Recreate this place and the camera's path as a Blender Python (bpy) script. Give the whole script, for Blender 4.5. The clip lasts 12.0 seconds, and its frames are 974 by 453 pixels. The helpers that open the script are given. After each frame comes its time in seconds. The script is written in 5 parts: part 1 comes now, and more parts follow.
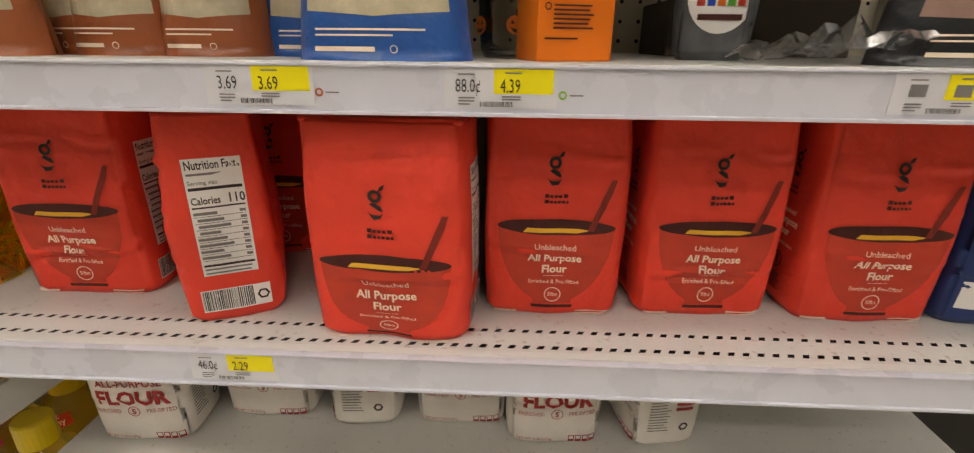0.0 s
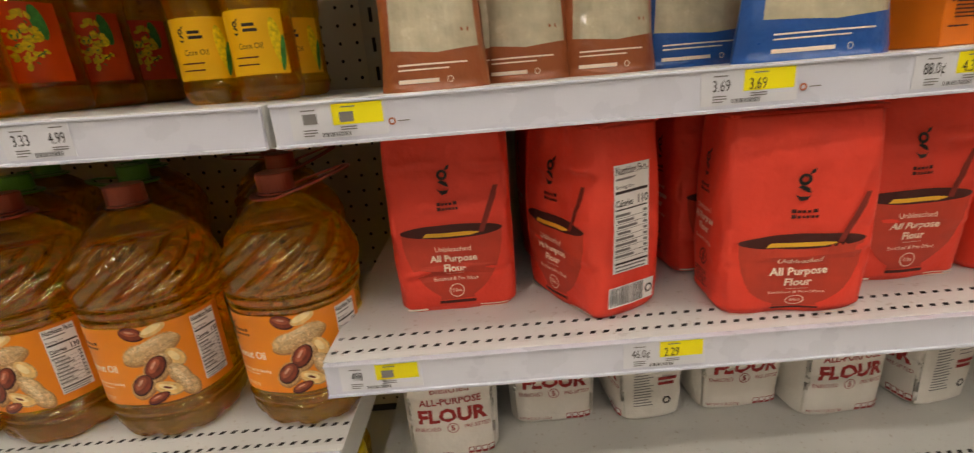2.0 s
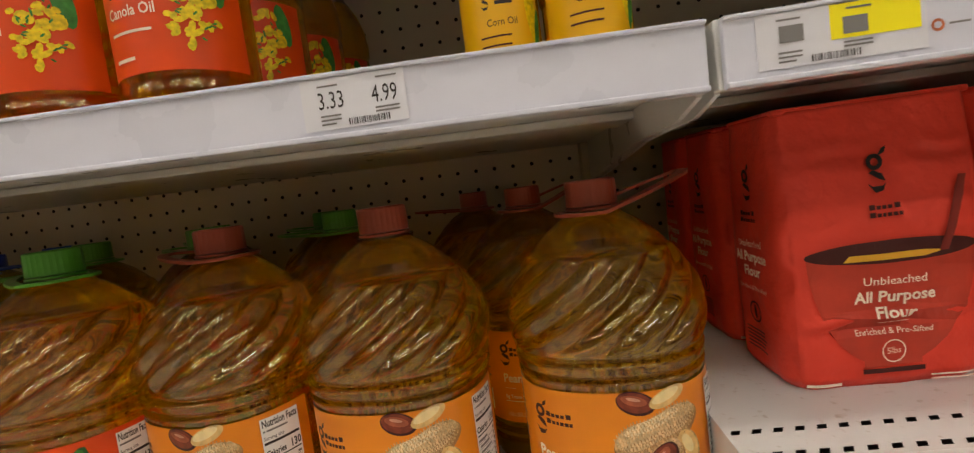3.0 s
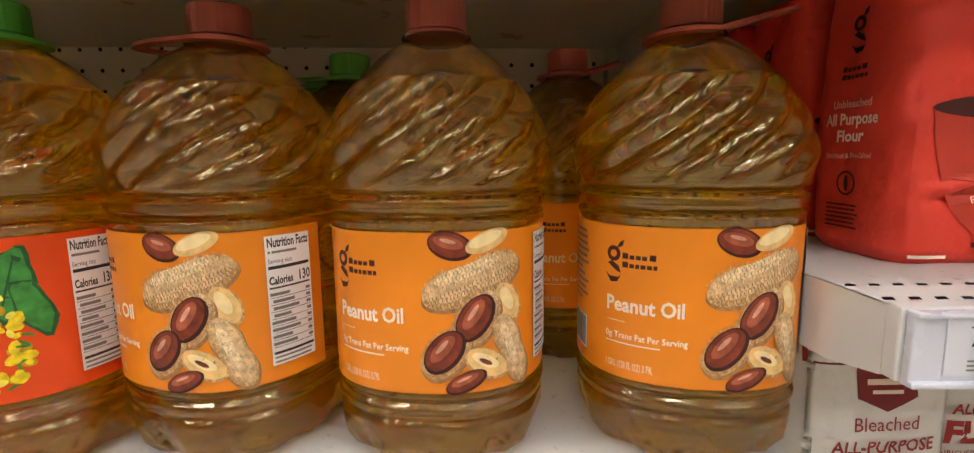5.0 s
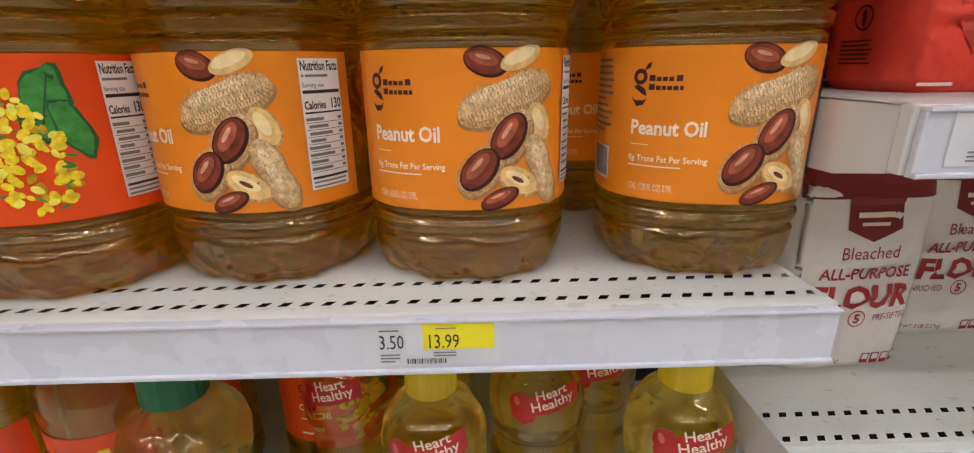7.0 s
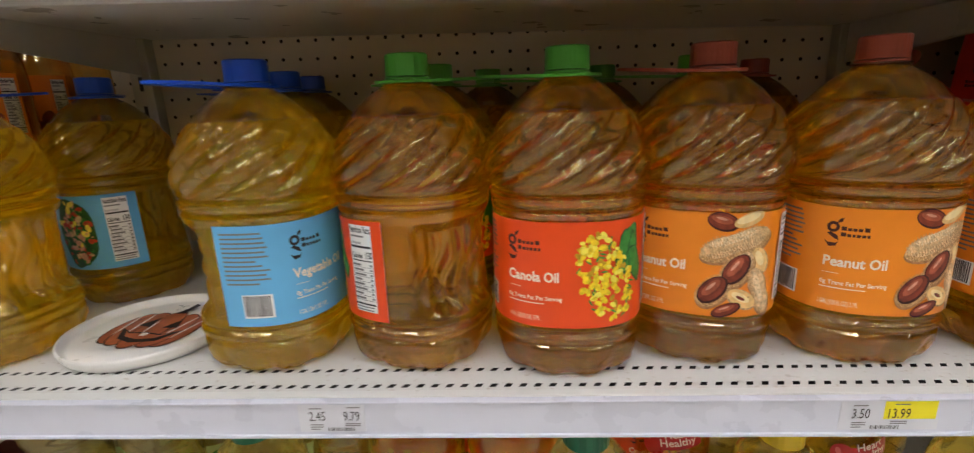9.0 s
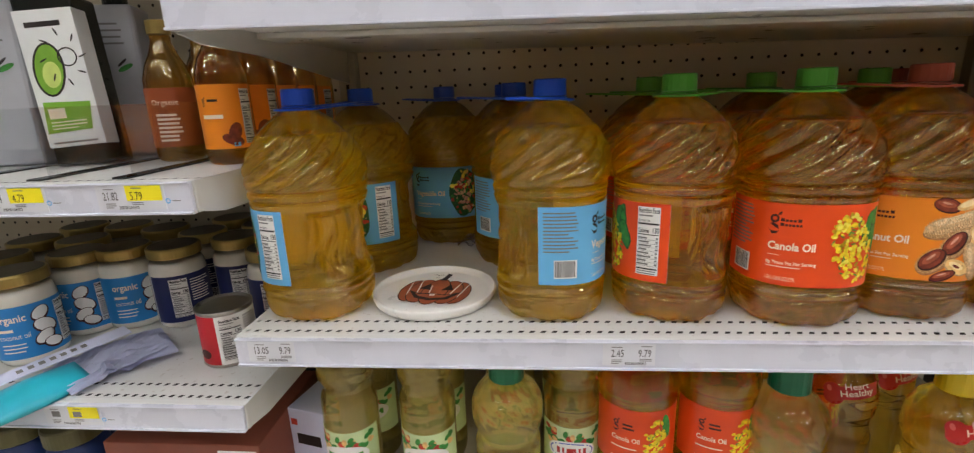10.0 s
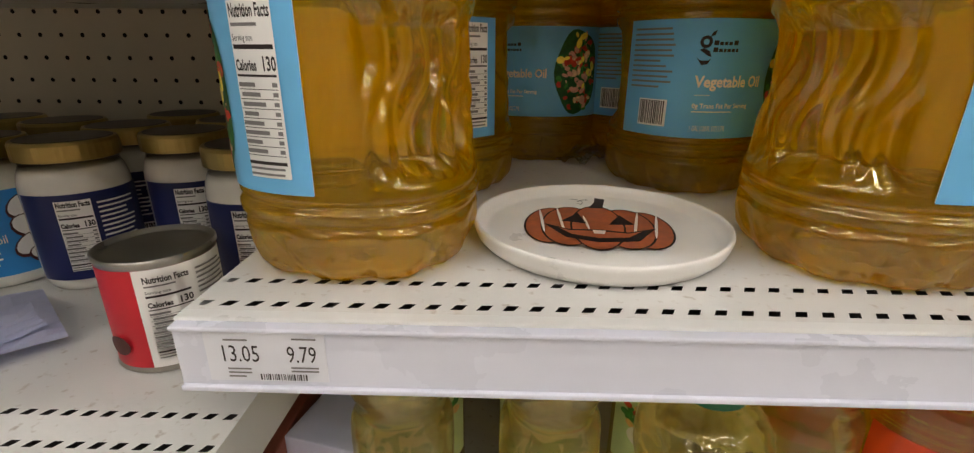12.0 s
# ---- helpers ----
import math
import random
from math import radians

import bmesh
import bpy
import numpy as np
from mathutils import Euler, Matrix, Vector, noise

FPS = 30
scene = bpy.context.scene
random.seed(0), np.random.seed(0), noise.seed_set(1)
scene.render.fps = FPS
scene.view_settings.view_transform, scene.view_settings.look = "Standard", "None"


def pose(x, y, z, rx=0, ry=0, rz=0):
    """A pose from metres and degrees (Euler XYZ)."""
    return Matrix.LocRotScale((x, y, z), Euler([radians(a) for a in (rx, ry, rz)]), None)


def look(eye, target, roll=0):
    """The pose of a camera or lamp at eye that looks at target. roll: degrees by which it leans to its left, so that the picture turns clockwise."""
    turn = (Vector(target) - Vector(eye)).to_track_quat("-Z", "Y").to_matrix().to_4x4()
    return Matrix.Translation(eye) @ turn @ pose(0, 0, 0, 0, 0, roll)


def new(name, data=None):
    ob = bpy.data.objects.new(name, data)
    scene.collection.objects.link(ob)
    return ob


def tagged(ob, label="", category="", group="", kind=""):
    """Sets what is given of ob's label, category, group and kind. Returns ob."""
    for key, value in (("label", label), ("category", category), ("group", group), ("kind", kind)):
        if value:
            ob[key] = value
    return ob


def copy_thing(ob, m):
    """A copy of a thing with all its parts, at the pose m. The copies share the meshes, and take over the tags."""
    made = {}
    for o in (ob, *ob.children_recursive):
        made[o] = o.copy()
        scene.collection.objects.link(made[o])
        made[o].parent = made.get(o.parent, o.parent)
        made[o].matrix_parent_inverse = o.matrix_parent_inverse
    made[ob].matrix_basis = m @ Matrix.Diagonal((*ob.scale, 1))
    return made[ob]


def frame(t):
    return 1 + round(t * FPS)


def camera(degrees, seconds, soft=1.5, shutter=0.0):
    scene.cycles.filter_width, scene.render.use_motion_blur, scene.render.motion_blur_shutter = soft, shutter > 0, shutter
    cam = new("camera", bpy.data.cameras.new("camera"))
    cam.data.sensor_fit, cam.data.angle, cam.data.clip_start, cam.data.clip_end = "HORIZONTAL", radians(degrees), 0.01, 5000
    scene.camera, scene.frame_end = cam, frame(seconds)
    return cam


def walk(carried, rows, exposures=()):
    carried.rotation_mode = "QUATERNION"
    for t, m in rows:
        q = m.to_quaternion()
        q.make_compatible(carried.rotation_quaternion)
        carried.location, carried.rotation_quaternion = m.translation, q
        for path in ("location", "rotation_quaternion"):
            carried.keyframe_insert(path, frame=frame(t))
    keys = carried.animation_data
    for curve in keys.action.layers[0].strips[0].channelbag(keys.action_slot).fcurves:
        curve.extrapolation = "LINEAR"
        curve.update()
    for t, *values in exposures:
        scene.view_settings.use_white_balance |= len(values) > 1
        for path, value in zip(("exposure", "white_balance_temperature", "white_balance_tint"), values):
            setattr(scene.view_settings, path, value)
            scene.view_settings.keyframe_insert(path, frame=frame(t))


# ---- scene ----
cam = camera(89.8, 12.0, soft=1.2, shutter=0.12)
PATH = [
    (0, (0.594, -0.373, 1.372), (0.518, 1.497, 0.669), 0.6),
    (0.5, (0.499, -0.32, 1.373), (0.477, 1.564, 0.702), 1.0),
    (1, (0.443, -0.33, 1.374), (0.544, 1.548, 0.694), 0.6),
    (1.5, (0.337, -0.382, 1.384), (0.439, 1.501, 0.718), -1.5),
    (2, (0.181, -0.429, 1.371), (0.17, 1.477, 0.765), -4.8),
    (2.5, (-0.009, -0.369, 1.31), (-0.212, 1.596, 0.997), -8.1),
    (2.7, (-0.054, -0.325, 1.298), (-0.259, 1.657, 1.126), -7.9),
    (4.3, (-0.194, -0.219, 1.228), (-0.241, 1.775, 1.078), -2.8),
    (4.5, (-0.194, -0.221, 1.214), (-0.226, 1.771, 1.039), -2.0),
    (5, (-0.194, -0.225, 1.179), (-0.208, 1.755, 0.897), -0.7),
    (5.5, (-0.196, -0.231, 1.139), (-0.199, 1.727, 0.729), -0.0),
    (6, (-0.2, -0.227, 1.125), (-0.187, 1.707, 0.617), 0.2),
    (6.5, (-0.21, -0.232, 1.122), (-0.187, 1.677, 0.528), -0.2),
    (6.7, (-0.217, -0.238, 1.124), (-0.185, 1.66, 0.493), -0.5),
    (8.3, (-0.358, -0.291, 1.165), (-0.275, 1.627, 0.605), -1.2),
    (8.5, (-0.426, -0.291, 1.192), (-0.296, 1.617, 0.608), -0.2),
    (8.7, (-0.462, -0.303, 1.206), (-0.575, 1.624, 0.681), -2.7),
    (9, (-0.572, -0.363, 1.241), (-0.662, 1.568, 0.726), -2.0),
    (9.5, (-0.741, -0.459, 1.273), (-0.862, 1.464, 0.738), -2.2),
    (10, (-0.847, -0.511, 1.269), (-1.021, 1.409, 0.739), -2.2),
    (10.5, (-0.949, -0.469, 1.237), (-1.164, 1.446, 0.702), -2.0),
    (11, (-1.034, -0.322, 1.182), (-1.213, 1.591, 0.627), -1.3),
    (11.5, (-1.056, -0.226, 1.14), (-1.169, 1.67, 0.513), -0.2),
    (12, (-1.054, -0.193, 1.111), (-1.111, 1.689, 0.435), 0.3),
]
walk(cam, [(t, look(eye, target, roll)) for t, eye, target, roll in PATH],
     exposures=[(0, -0.50, 7300, 10), (2.5, -0.50, 7300, 10), (4.5, -0.05, 6600, 10), (5.0, 0.0, 6600, 10), (5.6, -0.1, 6200, 10), (6.5, -0.24, 6200, 10), (10.5, -0.2, 6250, 10), (12.0, -0.22, 6700, 10)])

# ---- world, lamps, exposure ----
world = bpy.data.worlds.new("world")
scene.world = world
world.use_nodes = True
world.node_tree.nodes["Background"].inputs[0].default_value = (0.9, 0.95, 1.0, 1)
world.node_tree.nodes["Background"].inputs[1].default_value = 0.05

LAMP_POWER = 29.0


# ---- materials ----
def rgb(h):
    """Linear colour from a hex string of the display colour."""
    c = [int(h[i:i + 2], 16) / 255 for i in (0, 2, 4)]
    return tuple(v / 12.92 if v <= 0.04045 else ((v + 0.055) / 1.055) ** 2.4 for v in c)


def mat(name, color, rough=0.5, metal=0.0, vary=0.12, scale=30.0, bump=0.0, bump_scale=200.0, bump_depth=0.002, trans=0.0, ior=1.45, coat=0.0, rand=0.0, stain=None):
    m = bpy.data.materials.new(name)
    m.use_nodes = True
    nt = m.node_tree
    b = nt.nodes["Principled BSDF"]
    b.inputs["Roughness"].default_value = rough
    b.inputs["Metallic"].default_value = metal
    b.inputs["IOR"].default_value = ior
    b.inputs["Transmission Weight"].default_value = trans
    b.inputs["Coat Weight"].default_value = coat
    tc = nt.nodes.new("ShaderNodeTexCoord")
    col = None
    if vary:
        n1 = nt.nodes.new("ShaderNodeTexNoise")
        n1.inputs["Scale"].default_value = scale
        n1.inputs["Detail"].default_value = 6
        nt.links.new(tc.outputs["Object"], n1.inputs["Vector"])
        mr = nt.nodes.new("ShaderNodeMapRange")
        mr.inputs["From Min"].default_value, mr.inputs["From Max"].default_value = 0.3, 0.7
        mr.inputs["To Min"].default_value, mr.inputs["To Max"].default_value = 1 - vary, 1 + vary
        nt.links.new(n1.outputs["Fac"], mr.inputs["Value"])
        mul = nt.nodes.new("ShaderNodeVectorMath")
        mul.operation = "SCALE"
        mul.inputs[0].default_value = color
        nt.links.new(mr.outputs["Result"], mul.inputs["Scale"])
        col = mul.outputs["Vector"]
        if rand:
            oi = nt.nodes.new("ShaderNodeObjectInfo")
            mr2 = nt.nodes.new("ShaderNodeMapRange")
            mr2.inputs["To Min"].default_value, mr2.inputs["To Max"].default_value = 1 - rand, 1 + rand
            nt.links.new(oi.outputs["Random"], mr2.inputs["Value"])
            mul2 = nt.nodes.new("ShaderNodeVectorMath")
            mul2.operation = "SCALE"
            nt.links.new(col, mul2.inputs[0])
            nt.links.new(mr2.outputs["Result"], mul2.inputs["Scale"])
            col = mul2.outputs["Vector"]
        if stain:
            n3 = nt.nodes.new("ShaderNodeTexNoise")
            n3.inputs["Scale"].default_value = stain[1]
            n3.inputs["Detail"].default_value = 8
            nt.links.new(tc.outputs["Object"], n3.inputs["Vector"])
            ramp = nt.nodes.new("ShaderNodeMapRange")
            ramp.inputs["From Min"].default_value, ramp.inputs["From Max"].default_value = stain[2], stain[2] + 0.12
            ramp.inputs["To Max"].default_value = stain[3]
            nt.links.new(n3.outputs["Fac"], ramp.inputs["Value"])
            mx = nt.nodes.new("ShaderNodeMix")
            mx.data_type = "RGBA"
            mx.inputs[7].default_value = (*stain[0], 1)
            nt.links.new(ramp.outputs["Result"], mx.inputs[0])
            nt.links.new(col, mx.inputs[6])
            col = mx.outputs[2]
        nt.links.new(col, b.inputs["Base Color"])
        rr = nt.nodes.new("ShaderNodeMapRange")
        rr.inputs["To Min"].default_value, rr.inputs["To Max"].default_value = max(0, rough - 0.08), min(1, rough + 0.08)
        nt.links.new(n1.outputs["Fac"], rr.inputs["Value"])
        if trans == 0:
            nt.links.new(rr.outputs["Result"], b.inputs["Roughness"])
    else:
        b.inputs["Base Color"].default_value = (*color, 1)
    if bump:
        n2 = nt.nodes.new("ShaderNodeTexNoise")
        n2.inputs["Scale"].default_value = bump_scale
        n2.inputs["Detail"].default_value = 4
        nt.links.new(tc.outputs["Object"], n2.inputs["Vector"])
        bp = nt.nodes.new("ShaderNodeBump")
        bp.inputs["Strength"].default_value = bump
        bp.inputs["Distance"].default_value = bump_depth
        nt.links.new(n2.outputs["Fac"], bp.inputs["Height"])
        nt.links.new(bp.outputs["Normal"], b.inputs["Normal"])
    return m


def clear_plastic(name, tint, gloss=0.08, strength=0.9):
    """Thin clear plastic: see-through, with gloss that grows at grazing angles."""
    m = bpy.data.materials.new(name)
    m.use_nodes = True
    nt = m.node_tree
    nt.nodes.remove(nt.nodes["Principled BSDF"])
    out = nt.nodes["Material Output"]
    tr = nt.nodes.new("ShaderNodeBsdfTransparent")
    tr.inputs[0].default_value = (*tint, 1)
    gl = nt.nodes.new("ShaderNodeBsdfGlossy")
    gl.inputs["Roughness"].default_value = gloss
    fr = nt.nodes.new("ShaderNodeFresnel")
    fr.inputs[0].default_value = 1.5
    k = nt.nodes.new("ShaderNodeMath")
    k.operation = "MULTIPLY"
    k.inputs[1].default_value = strength
    nt.links.new(fr.outputs[0], k.inputs[0])
    mx = nt.nodes.new("ShaderNodeMixShader")
    nt.links.new(k.outputs[0], mx.inputs[0])
    nt.links.new(tr.outputs[0], mx.inputs[1])
    nt.links.new(gl.outputs[0], mx.inputs[2])
    nt.links.new(mx.outputs[0], out.inputs[0])
    return m


def oil(name, color, haze, amount):
    """Oil in a clear bottle: sharp refraction, tinted, partly straight see-through, wet gloss; haze stands in for light
    carried through the oil.
    """
    m = mat(name, color, rough=0.0, vary=0.0, trans=1.0, ior=1.42)
    nt = m.node_tree
    b, out = nt.nodes["Principled BSDF"], nt.nodes["Material Output"]
    clear = nt.nodes.new("ShaderNodeBsdfTransparent")
    clear.inputs[0].default_value = (*(math.sqrt(c) for c in color), 1)
    m0 = nt.nodes.new("ShaderNodeMixShader")
    m0.inputs[0].default_value = 0.22
    nt.links.new(b.outputs[0], m0.inputs[1])
    nt.links.new(clear.outputs[0], m0.inputs[2])
    # haze colour imitates the glow of light passing through the oil
    tl = nt.nodes.new("ShaderNodeBsdfTranslucent")
    df = nt.nodes.new("ShaderNodeBsdfDiffuse")
    tl.inputs[0].default_value = df.inputs[0].default_value = (*haze, 1)
    m2 = nt.nodes.new("ShaderNodeMixShader")
    m2.inputs[0].default_value = 0.25
    nt.links.new(tl.outputs[0], m2.inputs[1])
    nt.links.new(df.outputs[0], m2.inputs[2])
    m1 = nt.nodes.new("ShaderNodeMixShader")
    m1.inputs[0].default_value = amount
    nt.links.new(m0.outputs[0], m1.inputs[1])
    nt.links.new(m2.outputs[0], m1.inputs[2])
    gloss = nt.nodes.new("ShaderNodeBsdfGlossy")
    gloss.inputs["Roughness"].default_value = 0.07
    # golden tint colours the reflections inside the bottle yellow
    gloss.inputs["Color"].default_value = (1.0, 0.82, 0.40, 1)
    rim = nt.nodes.new("ShaderNodeLayerWeight")
    rim.inputs["Blend"].default_value = 0.12
    lift = nt.nodes.new("ShaderNodeMapRange")
    lift.inputs["To Min"].default_value, lift.inputs["To Max"].default_value = 0.08, 0.3
    nt.links.new(rim.outputs["Facing"], lift.inputs["Value"])
    m3 = nt.nodes.new("ShaderNodeMixShader")
    nt.links.new(lift.outputs["Result"], m3.inputs[0])
    nt.links.new(m1.outputs[0], m3.inputs[1])
    nt.links.new(gloss.outputs[0], m3.inputs[2])
    nt.links.new(m3.outputs[0], out.inputs[0])
    return m


def glow(name, color, power):
    m = bpy.data.materials.new(name)
    m.use_nodes = True
    nt = m.node_tree
    nt.nodes.remove(nt.nodes["Principled BSDF"])
    e = nt.nodes.new("ShaderNodeEmission")
    e.inputs[0].default_value, e.inputs[1].default_value = (*color, 1), power
    nt.links.new(e.outputs[0], nt.nodes["Material Output"].inputs[0])
    return m


M = {
    "shelf": mat("shelf_enamel", rgb("d3d1cc"), 0.36, vary=0.05, scale=9, bump=0.06, bump_scale=900, stain=(rgb("9a8468"), 130, 0.62, 0.5)),
    "shelf_edge": mat("shelf_edge_enamel", rgb("d8d7d3"), 0.3, vary=0.03, scale=14, bump=0.04, bump_scale=700),
    "rail": mat("price_rail_plastic", rgb("d6d7e2"), 0.28, vary=0.03, scale=20, coat=0.2),
    "peg": mat("pegboard_paint", rgb("d6cdb8"), 0.6, vary=0.06, scale=8, bump=0.15, bump_scale=500),
    # near-black colour standing in for the shade inside holes and slots
    "dark": mat("gap_shade", rgb("2a2622"), 0.8),
    "metal": mat("post_metal", rgb("b9b4a6"), 0.45, vary=0.06, scale=30),
    "floor": mat("floor_vinyl", rgb("e2ddd2"), 0.25, vary=0.07, scale=3, stain=(rgb("8f8779"), 7, 0.62, 0.3)),
    "ceil": mat("ceiling_board", rgb("c4c2bc"), 0.9, vary=0.05, scale=6, bump=0.2, bump_scale=300),
    "far": mat("far_goods", rgb("d0bba6"), 0.6, vary=0.5, scale=6),
    "peanut_oil": oil("peanut_oil", rgb("ffd00c"), rgb("ffb400"), 0.08),
    "canola_oil": oil("canola_oil", rgb("ffd00c"), rgb("ffb400"), 0.08),
    "veg_oil": oil("vegetable_oil", rgb("ffe20c"), rgb("ffce00"), 0.24),
    "pale_oil": oil("pale_oil", rgb("fff09a"), rgb("fff0a0"), 0.12),
    "pet": clear_plastic("clear_bottle_plastic", (0.93, 0.92, 0.88)),
    "acrylic": clear_plastic("clear_divider_plastic", (0.95, 0.955, 0.96), 0.15, 0.25),
    "cap_red": mat("cap_brick_red", rgb("9e4a34"), 0.35, vary=0.05),
    "cap_green": mat("cap_green", rgb("4f9a32"), 0.35, vary=0.05),
    "cap_blue": mat("cap_blue", rgb("1f4fc0"), 0.35, vary=0.05),
    "cap_teal": mat("cap_bottle_green", rgb("0f6b46"), 0.35, vary=0.05),
    "cap_yellow": mat("cap_yellow", rgb("e8c81c"), 0.35, vary=0.05),
    "lab_peanut": mat("label_orange", rgb("f08c1e"), 0.35, vary=0.03, scale=40),
    "lab_canola": mat("label_red_orange", rgb("ea4e14"), 0.35, vary=0.03, scale=40),
    "lab_veg": mat("label_light_blue", rgb("6db7e4"), 0.35, vary=0.03, scale=40),
    "lab_yellow": mat("label_yellow", rgb("f0b41a"), 0.35, vary=0.03, scale=40),
    "ink": mat("black_ink", rgb("2b2220"), 0.5, vary=0.0),
    "ink_brown": mat("brown_ink", rgb("4a1d16"), 0.5, vary=0.0),
    "ink_grey": mat("grey_ink", rgb("7d7a78"), 0.5, vary=0.0),
    "paper": mat("white_print", rgb("f0eeea"), 0.45, vary=0.03),
    "cream_ink": mat("cream_ink", rgb("fbe6d0"), 0.5, vary=0.0),
    "shell": mat("peanut_shell", rgb("dcb98a"), 0.5, vary=0.35, scale=260),
    "shell_dark": mat("peanut_shell_shade", rgb("a87848"), 0.5, vary=0.3, scale=260),
    "bean": mat("peanut_skin", rgb("7c3420"), 0.4, vary=0.4, scale=160),
    "bean_dark": mat("peanut_skin_dark", rgb("3e140e"), 0.4, vary=0.3, scale=160),
    "bean_spot": mat("peanut_skin_gleam", rgb("d9a088"), 0.35, vary=0.2, scale=160),
    "shell_mid": mat("peanut_shell_mid", rgb("cba06c"), 0.5, vary=0.45, scale=420),
    "shell_light": mat("peanut_shell_light", rgb("ecd2a6"), 0.5, vary=0.3, scale=420),
    "nut_light": mat("peanut_kernel_light", rgb("f8dfa6"), 0.4, vary=0.1, scale=160),
    "petal_dark": mat("petal_shade", rgb("c99a12"), 0.5, vary=0.3, scale=220),
    "petal_light": mat("petal_light", rgb("fbe85c"), 0.5, vary=0.15, scale=220),
    "leaf_dark": mat("leaf_print_dark", rgb("23592a"), 0.5, vary=0.3, scale=150),
    "bean_light": mat("peanut_skin_light", rgb("a9583c"), 0.4, vary=0.3, scale=160),
    "nut": mat("peanut_kernel", rgb("ecc27c"), 0.4, vary=0.2, scale=160),
    "petal": mat("yellow_petal", rgb("f0cf20"), 0.5, vary=0.3, scale=220),
    "leaf": mat("leaf_print", rgb("3f8a3a"), 0.5, vary=0.35, scale=150),
    "tomato": mat("tomato_print", rgb("c8402c"), 0.5, vary=0.3, scale=200),
    "flour_red": mat("red_paper", rgb("ec4532"), 0.55, vary=0.05, scale=18, bump=0.7, bump_scale=28, bump_depth=0.008, rand=0.05),
    "bowl": mat("bowl_print", rgb("c63f2b"), 0.55, vary=0.08, scale=60),
    "bowl_dark": mat("bowl_rim_print", rgb("4a1a16"), 0.55, vary=0.08, scale=60),
    "batter": mat("batter_print", rgb("f0b83a"), 0.55, vary=0.05),
    "spoon": mat("spoon_print", rgb("87291f"), 0.55, vary=0.08, scale=60),
    "tag_paper": mat("tag_paper", rgb("dcdce2"), 0.5, vary=0.02),
    "tag_yellow": mat("tag_yellow", rgb("f7e81e"), 0.5, vary=0.02),
}


# ---- mesh helpers ----
def mesh_of(name, bm, material, smooth=False):
    me = bpy.data.meshes.new(name)
    bm.to_mesh(me)
    bm.free()
    me.materials.append(material)
    if smooth:
        me.polygons.foreach_set("use_smooth", [True] * len(me.polygons))
    return me


def part(name, bm, material, parent=None, label="", smooth=False):
    ob = new(name, mesh_of(name, bm, material, smooth))
    if parent is not None:
        ob.parent = parent
    return tagged(ob, label)


def thing(name, label, category, group="", kind="", at=None):
    ob = new(name)
    ob.empty_display_size = 0.03
    if at is not None:
        ob.matrix_basis = at
    return tagged(ob, label, category, group, kind)


def add_box(bm, x0, x1, y0, y1, z0, z1, bevel=0.0):
    vs = [bm.verts.new((x, y, z)) for z in (z0, z1) for y in (y0, y1) for x in (x0, x1)]
    fs = [bm.faces.new([vs[i] for i in q]) for q in ((0, 2, 3, 1), (4, 5, 7, 6), (0, 1, 5, 4), (2, 6, 7, 3), (0, 4, 6, 2), (1, 3, 7, 5))]
    if bevel:
        es = list({e for f in fs for e in f.edges})
        bmesh.ops.bevel(bm, geom=es, offset=bevel, segments=2, affect="EDGES", profile=0.5)
    return bm


def box(*a, bevel=0.0):
    return add_box(bmesh.new(), *a, bevel=bevel)


def revolve(profile, seg=64, warp=None, close_bottom=True, close_top=True):
    """A turned shape; profile rows are (z, r); warp(angle, z, r) may change the radius. Angle 0 faces -y."""
    bm = bmesh.new()
    rings = []
    for z, r in profile:
        ring = []
        for i in range(seg):
            a = 2 * math.pi * i / seg
            rr = warp(a, z, r) if warp else r
            ring.append(bm.verts.new((rr * math.sin(a), -rr * math.cos(a), z)))
        rings.append(ring)
    for lo, hi in zip(rings, rings[1:]):
        for i in range(seg):
            j = (i + 1) % seg
            bm.faces.new((lo[i], lo[j], hi[j], hi[i]))
    if close_bottom:
        bm.faces.new(rings[0][::-1])
    if close_top:
        bm.faces.new(rings[-1])
    return bm


def smooth_profile(rows, n):
    """Rows (z, r) resampled to n rows with a smooth curve."""
    rows = np.array(rows, float)
    d = np.concatenate([[0], np.cumsum(np.hypot(*np.diff(rows, axis=0).T))])
    t = np.linspace(0, d[-1], n)
    return list(zip(np.interp(t, d, rows[:, 0]), np.interp(t, d, rows[:, 1])))


